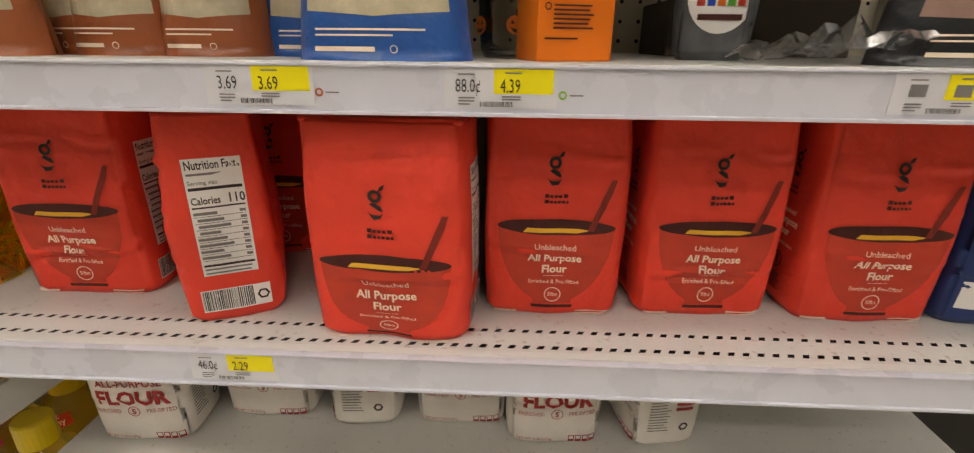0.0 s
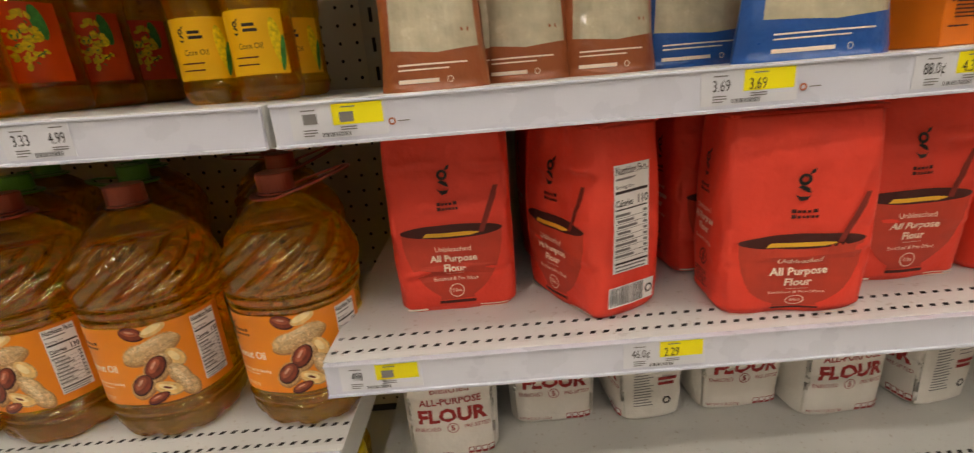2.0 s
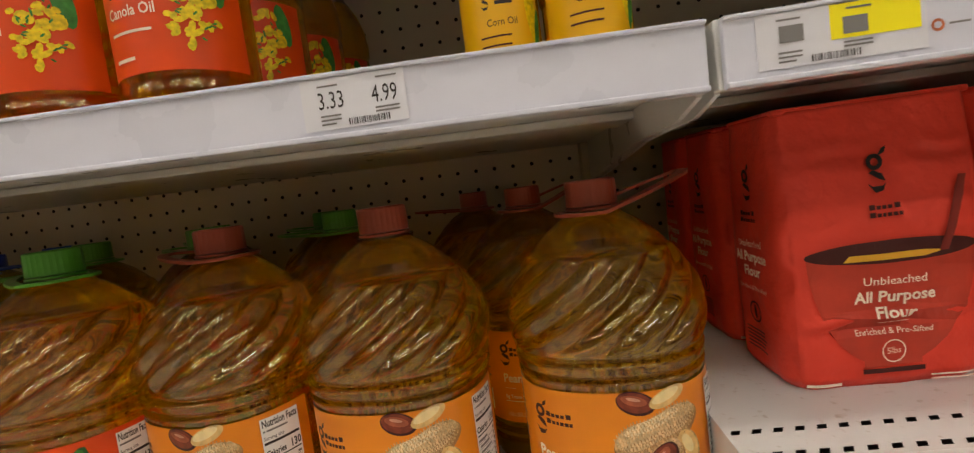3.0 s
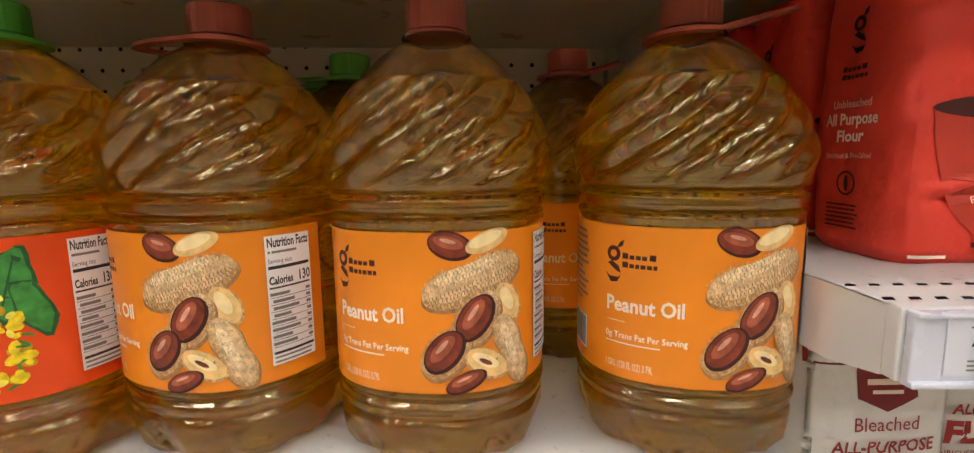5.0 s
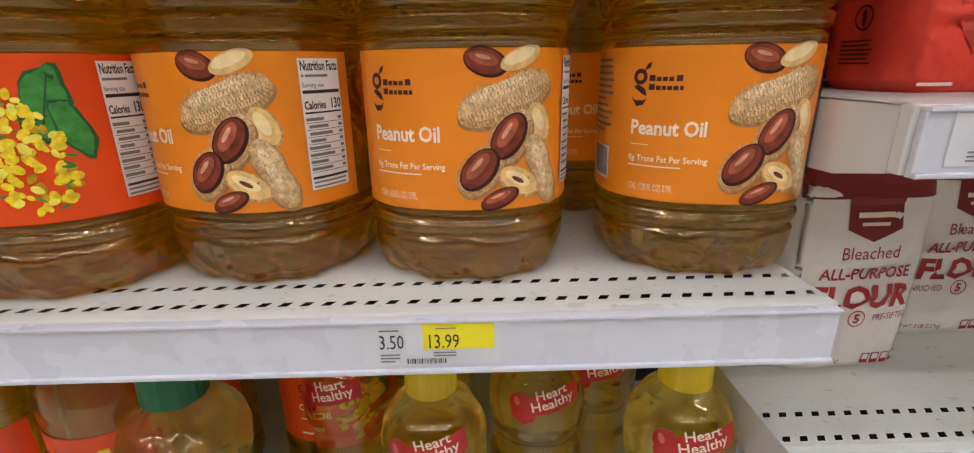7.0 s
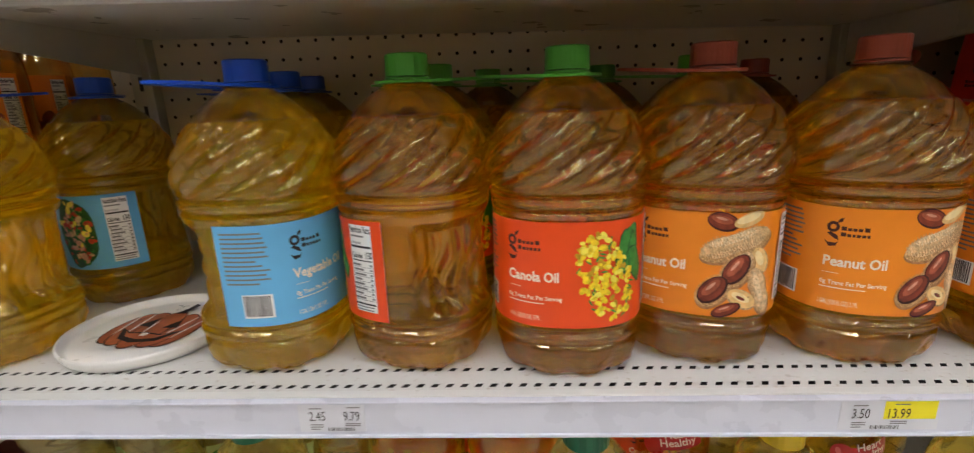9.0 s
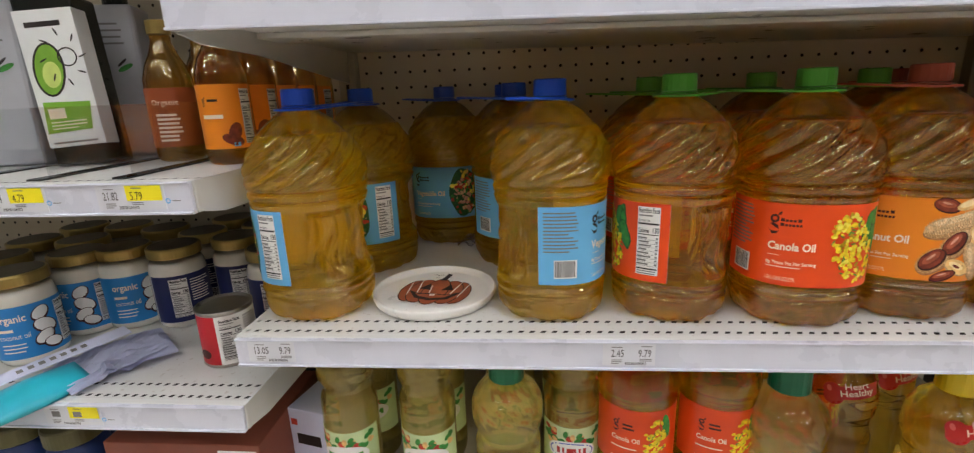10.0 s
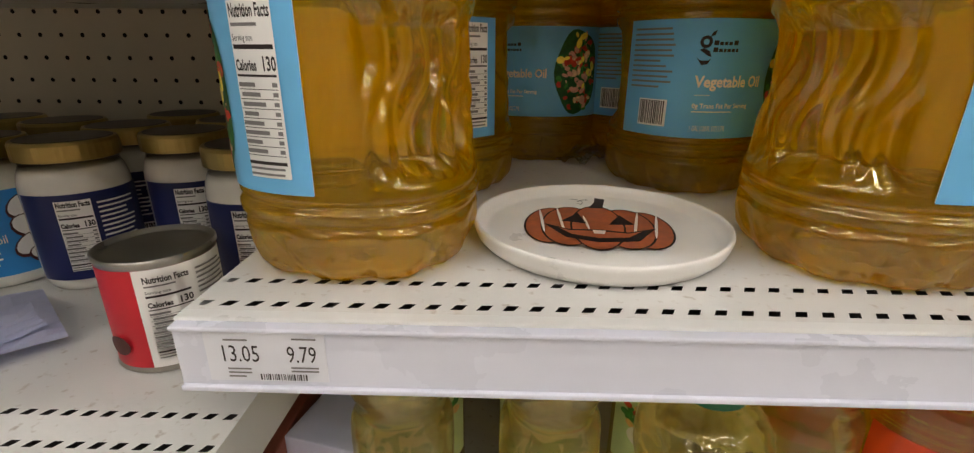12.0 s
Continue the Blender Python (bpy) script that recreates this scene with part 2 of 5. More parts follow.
class Art:
    """Flat artwork in (u, v), sorted by material, laid on a surface by a mapper (u, v, lift) -> place."""

    def __init__(self):
        self.layers = []

    def poly(self, material, pts):
        self._bm(material).faces.new([self._bm(material).verts.new((*p, 0)) for p in pts])

    def _bm(self, material):
        if not self.layers or self.layers[-1][0] != material:
            self.layers.append((material, bmesh.new()))
        return self.layers[-1][1]

    def rect(self, material, u0, v0, u1, v1):
        self.poly(material, [(u0, v0), (u1, v0), (u1, v1), (u0, v1)])

    def ellipse(self, material, cu, cv, a, b, turn=0.0, n=20, pinch=0.0, wobble=0.0):
        c, s = math.cos(radians(turn)), math.sin(radians(turn))
        pts = []
        for i in range(n):
            t = 2 * math.pi * i / n
            k = 1 + wobble * math.sin(5 * t + cu * 900)
            x, y = a * math.cos(t) * k, b * math.sin(t) * k * (1 - pinch * math.exp(-(math.cos(t) / 0.35) ** 2))
            pts.append((cu + c * x - s * y, cv + s * x + c * y))
        self.poly(material, pts)

    def ring(self, material, cu, cv, r, w, n=20):
        for i in range(n):
            a, b = 2 * math.pi * i / n, 2 * math.pi * (i + 1) / n
            self.poly(material, [(cu + q * math.cos(t), cv + q * math.sin(t)) for q, t in ((r, a), (r, b), (r - w, b), (r - w, a))])

    def text(self, material, s, u, v, size, align="LEFT", turn=0.0, width=None, bold=0.0):
        cu = bpy.data.curves.new("text", "FONT")
        cu.body, cu.size, cu.align_x, cu.resolution_u, cu.fill_mode = s, size, align, 2, "FRONT"
        cu.offset = bold
        ob = bpy.data.objects.new("text", cu)
        me = bpy.data.meshes.new_from_object(ob)
        bpy.data.objects.remove(ob)
        m = Matrix.Translation((u, v, 0)) @ pose(0, 0, 0, 0, 0, turn)
        if width:
            xs = [w.co.x for w in me.vertices]
            m = m @ Matrix.Diagonal((width / (max(xs) - min(xs)), 1, 1, 1))
        me.transform(m)
        self._bm(material).from_mesh(me)
        bpy.data.meshes.remove(me)

    def lines(self, material, u0, u1, v_top, v_bottom, n, h, seed=0):
        """Rows of fine print too small to read, as bars."""
        rnd = random.Random(seed)
        for i in range(n):
            v = v_top - (v_top - v_bottom) * i / max(1, n - 1)
            self.rect(material, u0, v - h / 2, u0 + (u1 - u0) * rnd.uniform(0.7, 1.0), v + h / 2)

    def barcode(self, u0, v0, u1, v1, seed=3):
        rnd = random.Random(seed)
        self.rect("paper", u0, v0, u1, v1)
        u = u0 + 0.001
        while u < u1 - 0.002:
            w = rnd.choice((0.0004, 0.0007, 0.0011))
            self.rect("ink", u, v0 + 0.0015, u + w, v1 - 0.001)
            u += w + rnd.choice((0.0004, 0.0008))

    def nutrition(self, u0, v0, u1, v1, calories):
        w, h = u1 - u0, v1 - v0
        self.rect("paper", u0, v0, u1, v1)
        self.text("ink", "Nutrition Facts", u0 + 0.04 * w, v1 - 0.085 * h, 0.1 * h, width=0.92 * w, bold=0.0002)
        self.lines("ink_grey", u0 + 0.05 * w, u1 - 0.3 * w, v1 - 0.125 * h, v1 - 0.125 * h, 1, 0.018 * h)
        self.text("ink", "Serving size", u0 + 0.04 * w, v1 - 0.21 * h, 0.05 * h, width=0.5 * w)
        self.rect("ink", u0 + 0.04 * w, v1 - 0.255 * h, u1 - 0.04 * w, v1 - 0.23 * h)
        self.text("ink", "Calories", u0 + 0.04 * w, v1 - 0.37 * h, 0.085 * h, width=0.5 * w, bold=0.0002)
        self.text("ink", calories, u1 - 0.34 * w, v1 - 0.37 * h, 0.11 * h, width=0.28 * w, bold=0.0002)
        self.rect("ink", u0 + 0.04 * w, v1 - 0.405 * h, u1 - 0.04 * w, v1 - 0.392 * h)
        for i in range(8):
            v = v1 - (0.46 + 0.055 * i) * h
            self.rect("ink_grey", u0 + (0.04 + 0.05 * (i in (1, 2, 3))) * w, v, u0 + (0.45 + 0.1 * (i % 3)) * w, v + 0.024 * h)
            self.rect("ink_grey", u1 - 0.16 * w, v, u1 - 0.05 * w, v + 0.024 * h)
            self.rect("ink", u0 + 0.04 * w, v - 0.016 * h, u1 - 0.04 * w, v - 0.012 * h)
        self.rect("ink", u0 + 0.04 * w, v0 + 0.085 * h, u1 - 0.04 * w, v0 + 0.105 * h)
        self.lines("ink_grey", u0 + 0.05 * w, u1 - 0.06 * w, v0 + 0.06 * h, v0 + 0.025 * h, 2, 0.014 * h)

    def emblem(self, material, u, v, h):
        """The maker's mark as plain rings, and two bars for its name."""
        self.ring(material, u, v + 0.17 * h, 0.18 * h, 0.095 * h, 16)
        self.poly(material, [(u + 0.08 * h, v + 0.3 * h), (u + 0.16 * h, v + 0.45 * h), (u + 0.27 * h, v + 0.5 * h), (u + 0.23 * h, v + 0.36 * h)])
        self.poly(material, [(u - 0.16 * h, v - 0.06 * h), (u - 0.05 * h, v + 0.0 * h), (u + 0.14 * h, v - 0.10 * h), (u + 0.2 * h, v - 0.26 * h), (u + 0.08 * h, v - 0.22 * h)])
        self.poly(material, [(u - 0.22 * h, v - 0.28 * h), (u - 0.1 * h, v - 0.36 * h), (u + 0.12 * h, v - 0.36 * h), (u + 0.2 * h, v - 0.3 * h), (u + 0.12 * h, v - 0.46 * h), (u - 0.06 * h, v - 0.5 * h)])

    def lay(self, parent, mapper, step=0.006, first=1):
        names = {"ink": "lettering", "ink_brown": "lettering", "cream_ink": "lettering", "paper": "white_panel", "ink_grey": "fine_print"}
        rise = min(0.00022, 0.0014 / len(self.layers))
        for k, (material, bm) in enumerate(self.layers):
            xs = [w.co.x for w in bm.verts]
            bmesh.ops.triangulate(bm, faces=bm.faces[:])
            u = (math.floor(min(xs) / step) + 1) * step
            while u < max(xs):
                bmesh.ops.bisect_plane(bm, geom=bm.verts[:] + bm.edges[:] + bm.faces[:], plane_co=(u, 0, 0), plane_no=(1, 0, 0))
                u += step
            vs = [w.co.y for w in bm.verts]
            v = (math.floor(min(vs) / 0.02) + 1) * 0.02
            while v < max(vs):
                bmesh.ops.bisect_plane(bm, geom=bm.verts[:] + bm.edges[:] + bm.faces[:], plane_co=(0, v, 0), plane_no=(0, 1, 0))
                v += 0.02
            lift = 0.00012 * first + rise * (1 + k)
            for w in bm.verts:
                w.co = mapper(w.co.x, w.co.y, lift)
            bm.normal_update()
            tagged(part(names.get(material, "print"), bm, M[material], parent), kind="stuff")


def around(r, z0=0.0, turn=0.0):
    return lambda u, v, lift: ((r + lift) * math.sin(u / r + turn), -(r + lift) * math.cos(u / r + turn), z0 + v)


def wrap_sheet(mapper, u0, u1, v0, v1, nu=40, nv=2):
    bm = bmesh.new()
    g = [[bm.verts.new(mapper(u0 + (u1 - u0) * i / nu, v0 + (v1 - v0) * j / nv, 0)) for i in range(nu + 1)] for j in range(nv + 1)]
    for j in range(nv):
        for i in range(nu):
            bm.faces.new((g[j][i], g[j][i + 1], g[j + 1][i + 1], g[j + 1][i]))
    return bm


# ---- the building round the aisle ----
SEC = 1.219  # width of a shelving bay
DECK = 0.985  # the oil shelf
FLOUR = 1.105  # the flour shelf
TOP = 1.358  # the shelf above both
BACK = 0.54  # depth of the bays
tagged(part("floor", box(-9, 9, -9, 0.9, -0.05, 0.0), M["floor"]), "pale speckled vinyl shop floor", "floor", kind="structure")
tagged(part("ceiling", box(-9, 9, -9, 0.9, 3.6, 3.65), M["ceil"]), "white suspended shop ceiling", "ceiling", kind="structure")
tagged(part("wall_west", box(-9.1, -9, -9, 0.9, 0, 3.6), M["ceil"]), "plain pale end wall", "wall", kind="structure")
tagged(part("wall_east", box(9, 9.1, -9, 0.9, 0, 3.6), M["ceil"]), "plain pale end wall", "wall", kind="structure")
tagged(part("wall_north", box(-9, 9, 0.9, 1.0, 0, 3.6), M["ceil"]), "plain pale wall behind the shelving", "wall", kind="structure")
tagged(part("wall_south", box(-9, 9, -9.1, -9, 0, 3.6), M["ceil"]), "plain pale wall across the shop", "wall", kind="structure")
tagged(part("wall_opposite_bay", box(-6, 6, -3.2, -2.6, 0, 1.35), M["far"]), "stocked shelving across the aisle", "wall", kind="structure")
M["lamp"] = glow("lamp_tube", (1.0, 0.975, 0.96), LAMP_POWER)
lamp = thing("ceiling_light", "long white strip light on the shop ceiling", "ceiling light", "strip lights over the aisle")
part("frame", box(-0.60, 0.60, -0.13, 0.13, 0.02, 0.07, bevel=0.004), M["shelf_edge"], lamp)
part("tube", box(-0.56, 0.56, -0.05, 0.05, 0.0, 0.018, bevel=0.004), M["lamp"], lamp)
first = True
for yy in (-0.6, -1.5, -2.5, -3.8):
    for k in range(-2, 3):
        m = pose(k * 1.7 - 0.3, yy, 3.5)
        if first:
            lamp.matrix_basis, first = m, False
        else:
            copy_thing(lamp, m)


# ---- shelving ----
def perforated(x0, x1, y0, y1, rows, pitch, z, hw, hd, skew):
    """A sheet with rows of slanted holes at the depths given; everything else plain quads."""
    bm = bmesh.new()
    n = int((x1 - x0) / pitch)
    xs = x0 + ((x1 - x0) - n * pitch) / 2

    def quad(*p):
        bm.faces.new([bm.verts.new((*q, z)) for q in p])

    edge = y0
    for ry in rows:
        lo, hi = ry - hd * 1.4, ry + hd * 1.4
        quad((x0, edge), (x1, edge), (x1, lo), (x0, lo))
        quad((x0, lo), (xs, lo), (xs, hi), (x0, hi))
        quad((xs + n * pitch, lo), (x1, lo), (x1, hi), (xs + n * pitch, hi))
        for i in range(n):
            a, b = xs + i * pitch, xs + (i + 1) * pitch
            c = (a + b) / 2
            o = [(a, lo), (b, lo), (b, hi), (a, hi)]
            h = [(c - hw - skew, ry - hd), (c + hw - skew, ry - hd), (c + hw + skew, ry + hd), (c - hw + skew, ry + hd)]
            for q in range(4):
                quad(o[q], o[(q + 1) % 4], h[(q + 1) % 4], h[q])
        edge = hi
    quad((x0, edge), (x1, edge), (x1, y1), (x0, y1))
    return bm


def shelf(name, label, x0, x1, z, front=0.0, back=BACK):
    """A steel shelf: perforated deck, folded front, underside, price rail and end brackets."""
    s = thing(name, label, "shelf", "steel shelves of the bays")
    part("deck", perforated(x0 + 0.002, x1 - 0.002, front + 0.006, back, (front + 0.018, front + 0.045), 0.0135, z, 0.0030, 0.0027, 0.0014), M["shelf"], s)
    part("underside", box(x0 + 0.004, x1 - 0.004, front + 0.03, back, z - 0.021, z - 0.012), M["shelf_edge"], s)
    part("front_lip", box(x0 + 0.002, x1 - 0.002, front + 0.0015, front + 0.011, z - 0.037, z + 0.0004, bevel=0.0012), M["shelf_edge"], s)
    part("stiffener", box(x0 + 0.006, x1 - 0.006, front + 0.17, front + 0.24, z - 0.029, z - 0.0212, bevel=0.002), M["shelf_edge"], s)
    # near-black liner under the deck holes, in place of the hollow's shade
    part("cavity_shade", box(x0 + 0.006, x1 - 0.006, front + 0.013, front + 0.075, z - 0.0115, z - 0.008), M["dark"], s)
    rail = part("price_rail", box(x0 + 0.004, x1 - 0.004, front - 0.004, front + 0.001, z - 0.036, z - 0.002, bevel=0.0008), M["rail"], s)
    part("rail_rim", box(x0 + 0.004, x1 - 0.004, front - 0.0065, front + 0.001, z - 0.0028, z - 0.0004, bevel=0.0008), M["rail"], rail)
    part("rail_rim", box(x0 + 0.004, x1 - 0.004, front - 0.0065, front + 0.001, z - 0.0375, z - 0.0345, bevel=0.0008), M["rail"], rail)
    for x in (x0 + 0.003, x1 - 0.006):
        bm = bmesh.new()
        p = [(front + 0.004, z - 0.001), (back, z - 0.001), (back, z - 0.085), (0.18, z - 0.05), (front + 0.05, z - 0.046), (front + 0.012, z - 0.038)]
        f0 = bm.faces.new([bm.verts.new((x, *q)) for q in p])
        ext = bmesh.ops.extrude_face_region(bm, geom=[f0])["geom"]
        bmesh.ops.translate(bm, verts=[g for g in ext if isinstance(g, bmesh.types.BMVert)], vec=(0.003, 0, 0))
        part("bracket", bm, M["shelf_edge"], s)
    return s


def pegboard(name, x0, x1, z0, z1, y, pitch=0.0305, r=0.0032):
    bm = bmesh.new()
    nx, nz = int((x1 - x0) / pitch), int((z1 - z0) / pitch)
    for i in range(nx):
        for j in range(nz):
            a, b, c, d = x0 + (x1 - x0) * i / nx, x0 + (x1 - x0) * (i + 1) / nx, z0 + (z1 - z0) * j / nz, z0 + (z1 - z0) * (j + 1) / nz
            cx, cz = (a + b) / 2, (c + d) / 2
            o = [(a, c), (cx, c), (b, c), (b, cz), (b, d), (cx, d), (a, d), (a, cz)]
            vo = [bm.verts.new((u, y, v)) for u, v in o]
            vi = [bm.verts.new((cx + r * math.cos(t), y, cz + r * math.sin(t))) for t in [radians(225 + 45 * k) for k in range(8)]]
            for k in range(8):
                bm.faces.new((vo[k], vo[(k + 1) % 8], vi[(k + 1) % 8], vi[k]))
    bmesh.ops.remove_doubles(bm, verts=bm.verts[:], dist=1e-5)
    ob = part(name, bm, M["peg"])
    return tagged(ob, "beige perforated steel back panel of the shelving", "back panel", kind="structure")


LOW_F, LOW_O, LOW_L, MID_L = 0.853, 0.632, 0.886, 1.186
pegboard("wall_panel_1", -SEC + 0.02, -0.02, 0.65, 1.95, BACK)
pegboard("wall_panel_2", 0.02, SEC - 0.02, 0.65, 1.95, BACK)
pegboard("wall_panel_3", -2 * SEC + 0.02, -SEC - 0.02, 0.65, 1.95, BACK)
# near-black sheet, so the pegboard holes read as shaded
tagged(part("wall_bay_backing", box(-2 * SEC, 2 * SEC, BACK + 0.02, BACK + 0.04, 0, 1.95), M["dark"]), "near-black sheet for the shade behind the back panel's holes", "back panel", kind="structure")
tagged(part("wall_bay_base", box(-2 * SEC, 2 * SEC, 0.02, BACK, 0, 0.14), M["shelf_edge"]), "white kick plate under the shelving", "base", kind="structure")
for k in (-2, -1, 0, 1):
    x = k * SEC
    post = thing("upright_post", "pale steel slotted upright between the bays", "post", "uprights of the bays", kind="structure")
    part("post", box(x - 0.019, x + 0.019, BACK - 0.022, BACK + 0.015, 0, 1.95, bevel=0.002), M["metal"], post)
    for j in range(24):
        z = 0.72 + j * 0.05
        # each slot's shade is a near-black block on the post face
        part("slot", box(x - 0.003, x + 0.003, BACK - 0.0235, BACK - 0.0222, z, z + 0.024), M["dark"], post)
shelf("shelf", "white enamel steel shelf with flour bags on it", 0, SEC, FLOUR)
shelf("shelf", "white enamel steel shelf with large oil bottles on it", -SEC, 0, DECK, 0.014)
# this one hangs a degree out of level
shelf("shelf", "white enamel steel shelf above the oil bottles", -SEC, 0, TOP).matrix_basis = pose(0, 0, TOP, 0, 1.0, 0) @ pose(0, 0, -TOP)
shelf("shelf", "white enamel steel shelf above the flour bags", 0, SEC, TOP)
shelf("shelf", "white enamel steel shelf with white flour bags", 0, SEC, LOW_F, 0.03)
shelf("shelf", "white enamel steel shelf with small oil bottles", -SEC, 0, LOW_O)
shelf("shelf", "white enamel steel shelf with coconut oil jars", -2 * SEC, -SEC, LOW_L, 0.014)
shelf("shelf", "white enamel steel shelf with almond oil bottles", -2 * SEC, -SEC, MID_L)
shelf("shelf", "white enamel steel shelf near the floor", -2 * SEC, -SEC, 0.55)
shelf("shelf", "white enamel steel shelf near the floor", 0, SEC, 0.55)
# top shelves out of view, added to shade the upper goods
for x in (-2 * SEC, -SEC, 0):
    shelf("shelf", "unseen white steel top shelf, added to shade the goods below", x, x + SEC, 1.66)


# ---- large oil bottles ----
BODY = [(0.012, 0.002), (0.011, 0.022), (0.006, 0.040), (0.001, 0.052), (0.0, 0.057), (0.0015, 0.0625), (0.005, 0.067), (0.012, 0.0715), (0.022, 0.0735), (0.032, 0.0735), (0.036, 0.0705), (0.039, 0.0738), (0.044, 0.0745), (0.048, 0.0708),
        (0.051, 0.0735), (0.054, 0.0732), (0.058, 0.0722), (0.15, 0.0722), (0.154, 0.0735), (0.158, 0.0745), (0.1605, 0.0700), (0.163, 0.0745), (0.170, 0.0755), (0.173, 0.0705), (0.176, 0.0755),
        (0.183, 0.077), (0.193, 0.077), (0.205, 0.0752), (0.216, 0.0715), (0.226, 0.066), (0.236, 0.0595), (0.2415, 0.0555)]
NECK = [(0.2415, 0.0555), (0.25, 0.0485), (0.258, 0.040), (0.264, 0.032), (0.268, 0.025), (0.271, 0.0205), (0.274, 0.0185), (0.280, 0.0185)]


def squarish(a):
    """The bottles are a little square in plan."""
    return 1 - 0.03 * math.cos(4 * a)


def gallon_warp(a, z, r):
    if 0.178 < z < 0.2425:
        k = math.sin(math.pi * min(1, (z - 0.178) / 0.022, (0.2425 - z) / 0.004 + 0.25) / 2)
        tw = 13 * (a - 1.35 * (z - 0.178) / 0.065 + 0.05 * math.sin(3 * a))
        r *= 1 + k * 0.085 * (abs(math.sin(tw / 2)) - 0.64)
    if z < 0.034 and r > 0.05:
        k = 1 - z / 0.034
        r *= 1 - 0.10 * k ** 0.7 * (1 - abs(math.sin(5 * a))) - 0.022 * k * abs(math.sin(15 * a + z * 120))
    g = a - math.pi
    if 0.058 <= z <= 0.150:
        wz = min(1, (z - 0.058) / 0.012, (0.150 - z) / 0.012)
        side = min(1, max(0, (1.25 - abs(g)) / 0.12))
        r -= side * wz * (0.007 + 0.0042 * math.sin(10 * g + 40 * z) + 0.0021 * math.sin(31 * g - 45 * z + 2 * math.sin(90 * z)))
        for c in (-0.7, 0.7):
            r -= 0.007 * wz * max(0, 1 - ((g - c) / 0.3) ** 4)
    return r * (1 + (squarish(a) - 1) * min(1, max(0, (0.22 - z) / 0.05)))


def gallon_bottle(kind, oil_mat, cap_mat, art, label_mat, handle, label):
    b = thing("oil_bottle", label, "bottle")
    part("filled_body", revolve(smooth_profile(BODY, 230), 234, gallon_warp), M[oil_mat], b, "clear plastic body full of oil", smooth=True)
    part("neck", revolve(smooth_profile(NECK, 16), 48, close_bottom=False, close_top=False), M["pet"], b, "clear empty neck", smooth=True)
    part("neck_ring", revolve([(0.271, 0.0185), (0.2715, 0.0235), (0.2735, 0.0235), (0.274, 0.0185)], 32), M["pet"], b, smooth=True)
    cap = part("cap", revolve([(0.2765, 0.0195), (0.277, 0.0202), (0.2955, 0.0198), (0.297, 0.0185), (0.2972, 0.01)], 60, lambda a, z, r: r * (1 + 0.012 * (math.sin(30 * a) > 0) * (z < 0.296))), M[cap_mat], b)
    part("tamper_ring", revolve([(0.2735, 0.0205), (0.2738, 0.021), (0.2755, 0.021), (0.276, 0.0203)], 32), M[cap_mat], cap)
    if handle is not None:
        tilt, reach, turn = handle
        bm = bmesh.new()
        n = 44
        loop = []
        for i in range(n):
            t = 2 * math.pi * i / n
            c, s_ = math.cos(t), math.sin(t)
            x = 0.026 * c if c < 0 else reach * c ** 0.8
            y = 0.026 * math.copysign(abs(s_) ** 0.85, s_) * (1.0 if c < 0.3 else 1.0 - 0.25 * (c - 0.3))
            loop.append(Vector((x, y, max(0, x) * math.tan(radians(tilt)))))
        rings = []
        for i, p in enumerate(loop):
            q = (loop[(i + 1) % n] - loop[i - 1]).normalized()
            side = Vector((q.y, -q.x, 0)).normalized()
            rings.append([bm.verts.new(p + side * du + Vector((0, 0, dz))) for du, dz in ((-0.0042, -0.0012), (0.0042, -0.0012), (0.0042, 0.0014), (-0.0042, 0.0014))])
        for i in range(n):
            for k in range(4):
                bm.faces.new((rings[i][k], rings[i][(k + 1) % 4], rings[(i + 1) % n][(k + 1) % 4], rings[(i + 1) % n][k]))
        bmesh.ops.recalc_face_normals(bm, faces=bm.faces[:])
        bmesh.ops.transform(bm, matrix=pose(0, 0, 0.2715, 0, 0, turn), verts=bm.verts[:])
        part("handle", bm, M[cap_mat], b, "flat plastic carrying loop")

    def on_label(r):
        return lambda u, v, lift: ((r * squarish(u / r) + lift) * math.sin(u / r), -(r * squarish(u / r) + lift) * math.cos(u / r), 0.055 + v)

    mp = on_label(0.0740)
    part("label_back", wrap_sheet(on_label(0.0736), -0.1245, 0.1165, 0.0005, 0.0965, 80, 1), M["paper"], b, "white back of the label", smooth=True)
    lab = part("label", wrap_sheet(mp, -0.125, 0.117, 0.0, 0.097, 80, 1), M[label_mat], b, smooth=True)
    art.lay(lab, lambda u, v, lift: mp(u, v * 1.055, lift))
    return b


def name_bars(a, ink, u, v, w, h):
    """The maker's name, as two rows of small plain blocks."""
    for row, widths in enumerate(((5, 4, 4, 4, 0, 5), (5, 4, 3, 4, 4, 3))):
        x = u
        for k in widths:
            if k:
                tall = 1.0 if k == 5 else 0.72
                a.rect(ink, x, v - row * h * 1.5, x + w * k / 30, v - row * h * 1.5 + h * tall)
            x += w * (k / 30 + 0.035) if k else w * 0.03


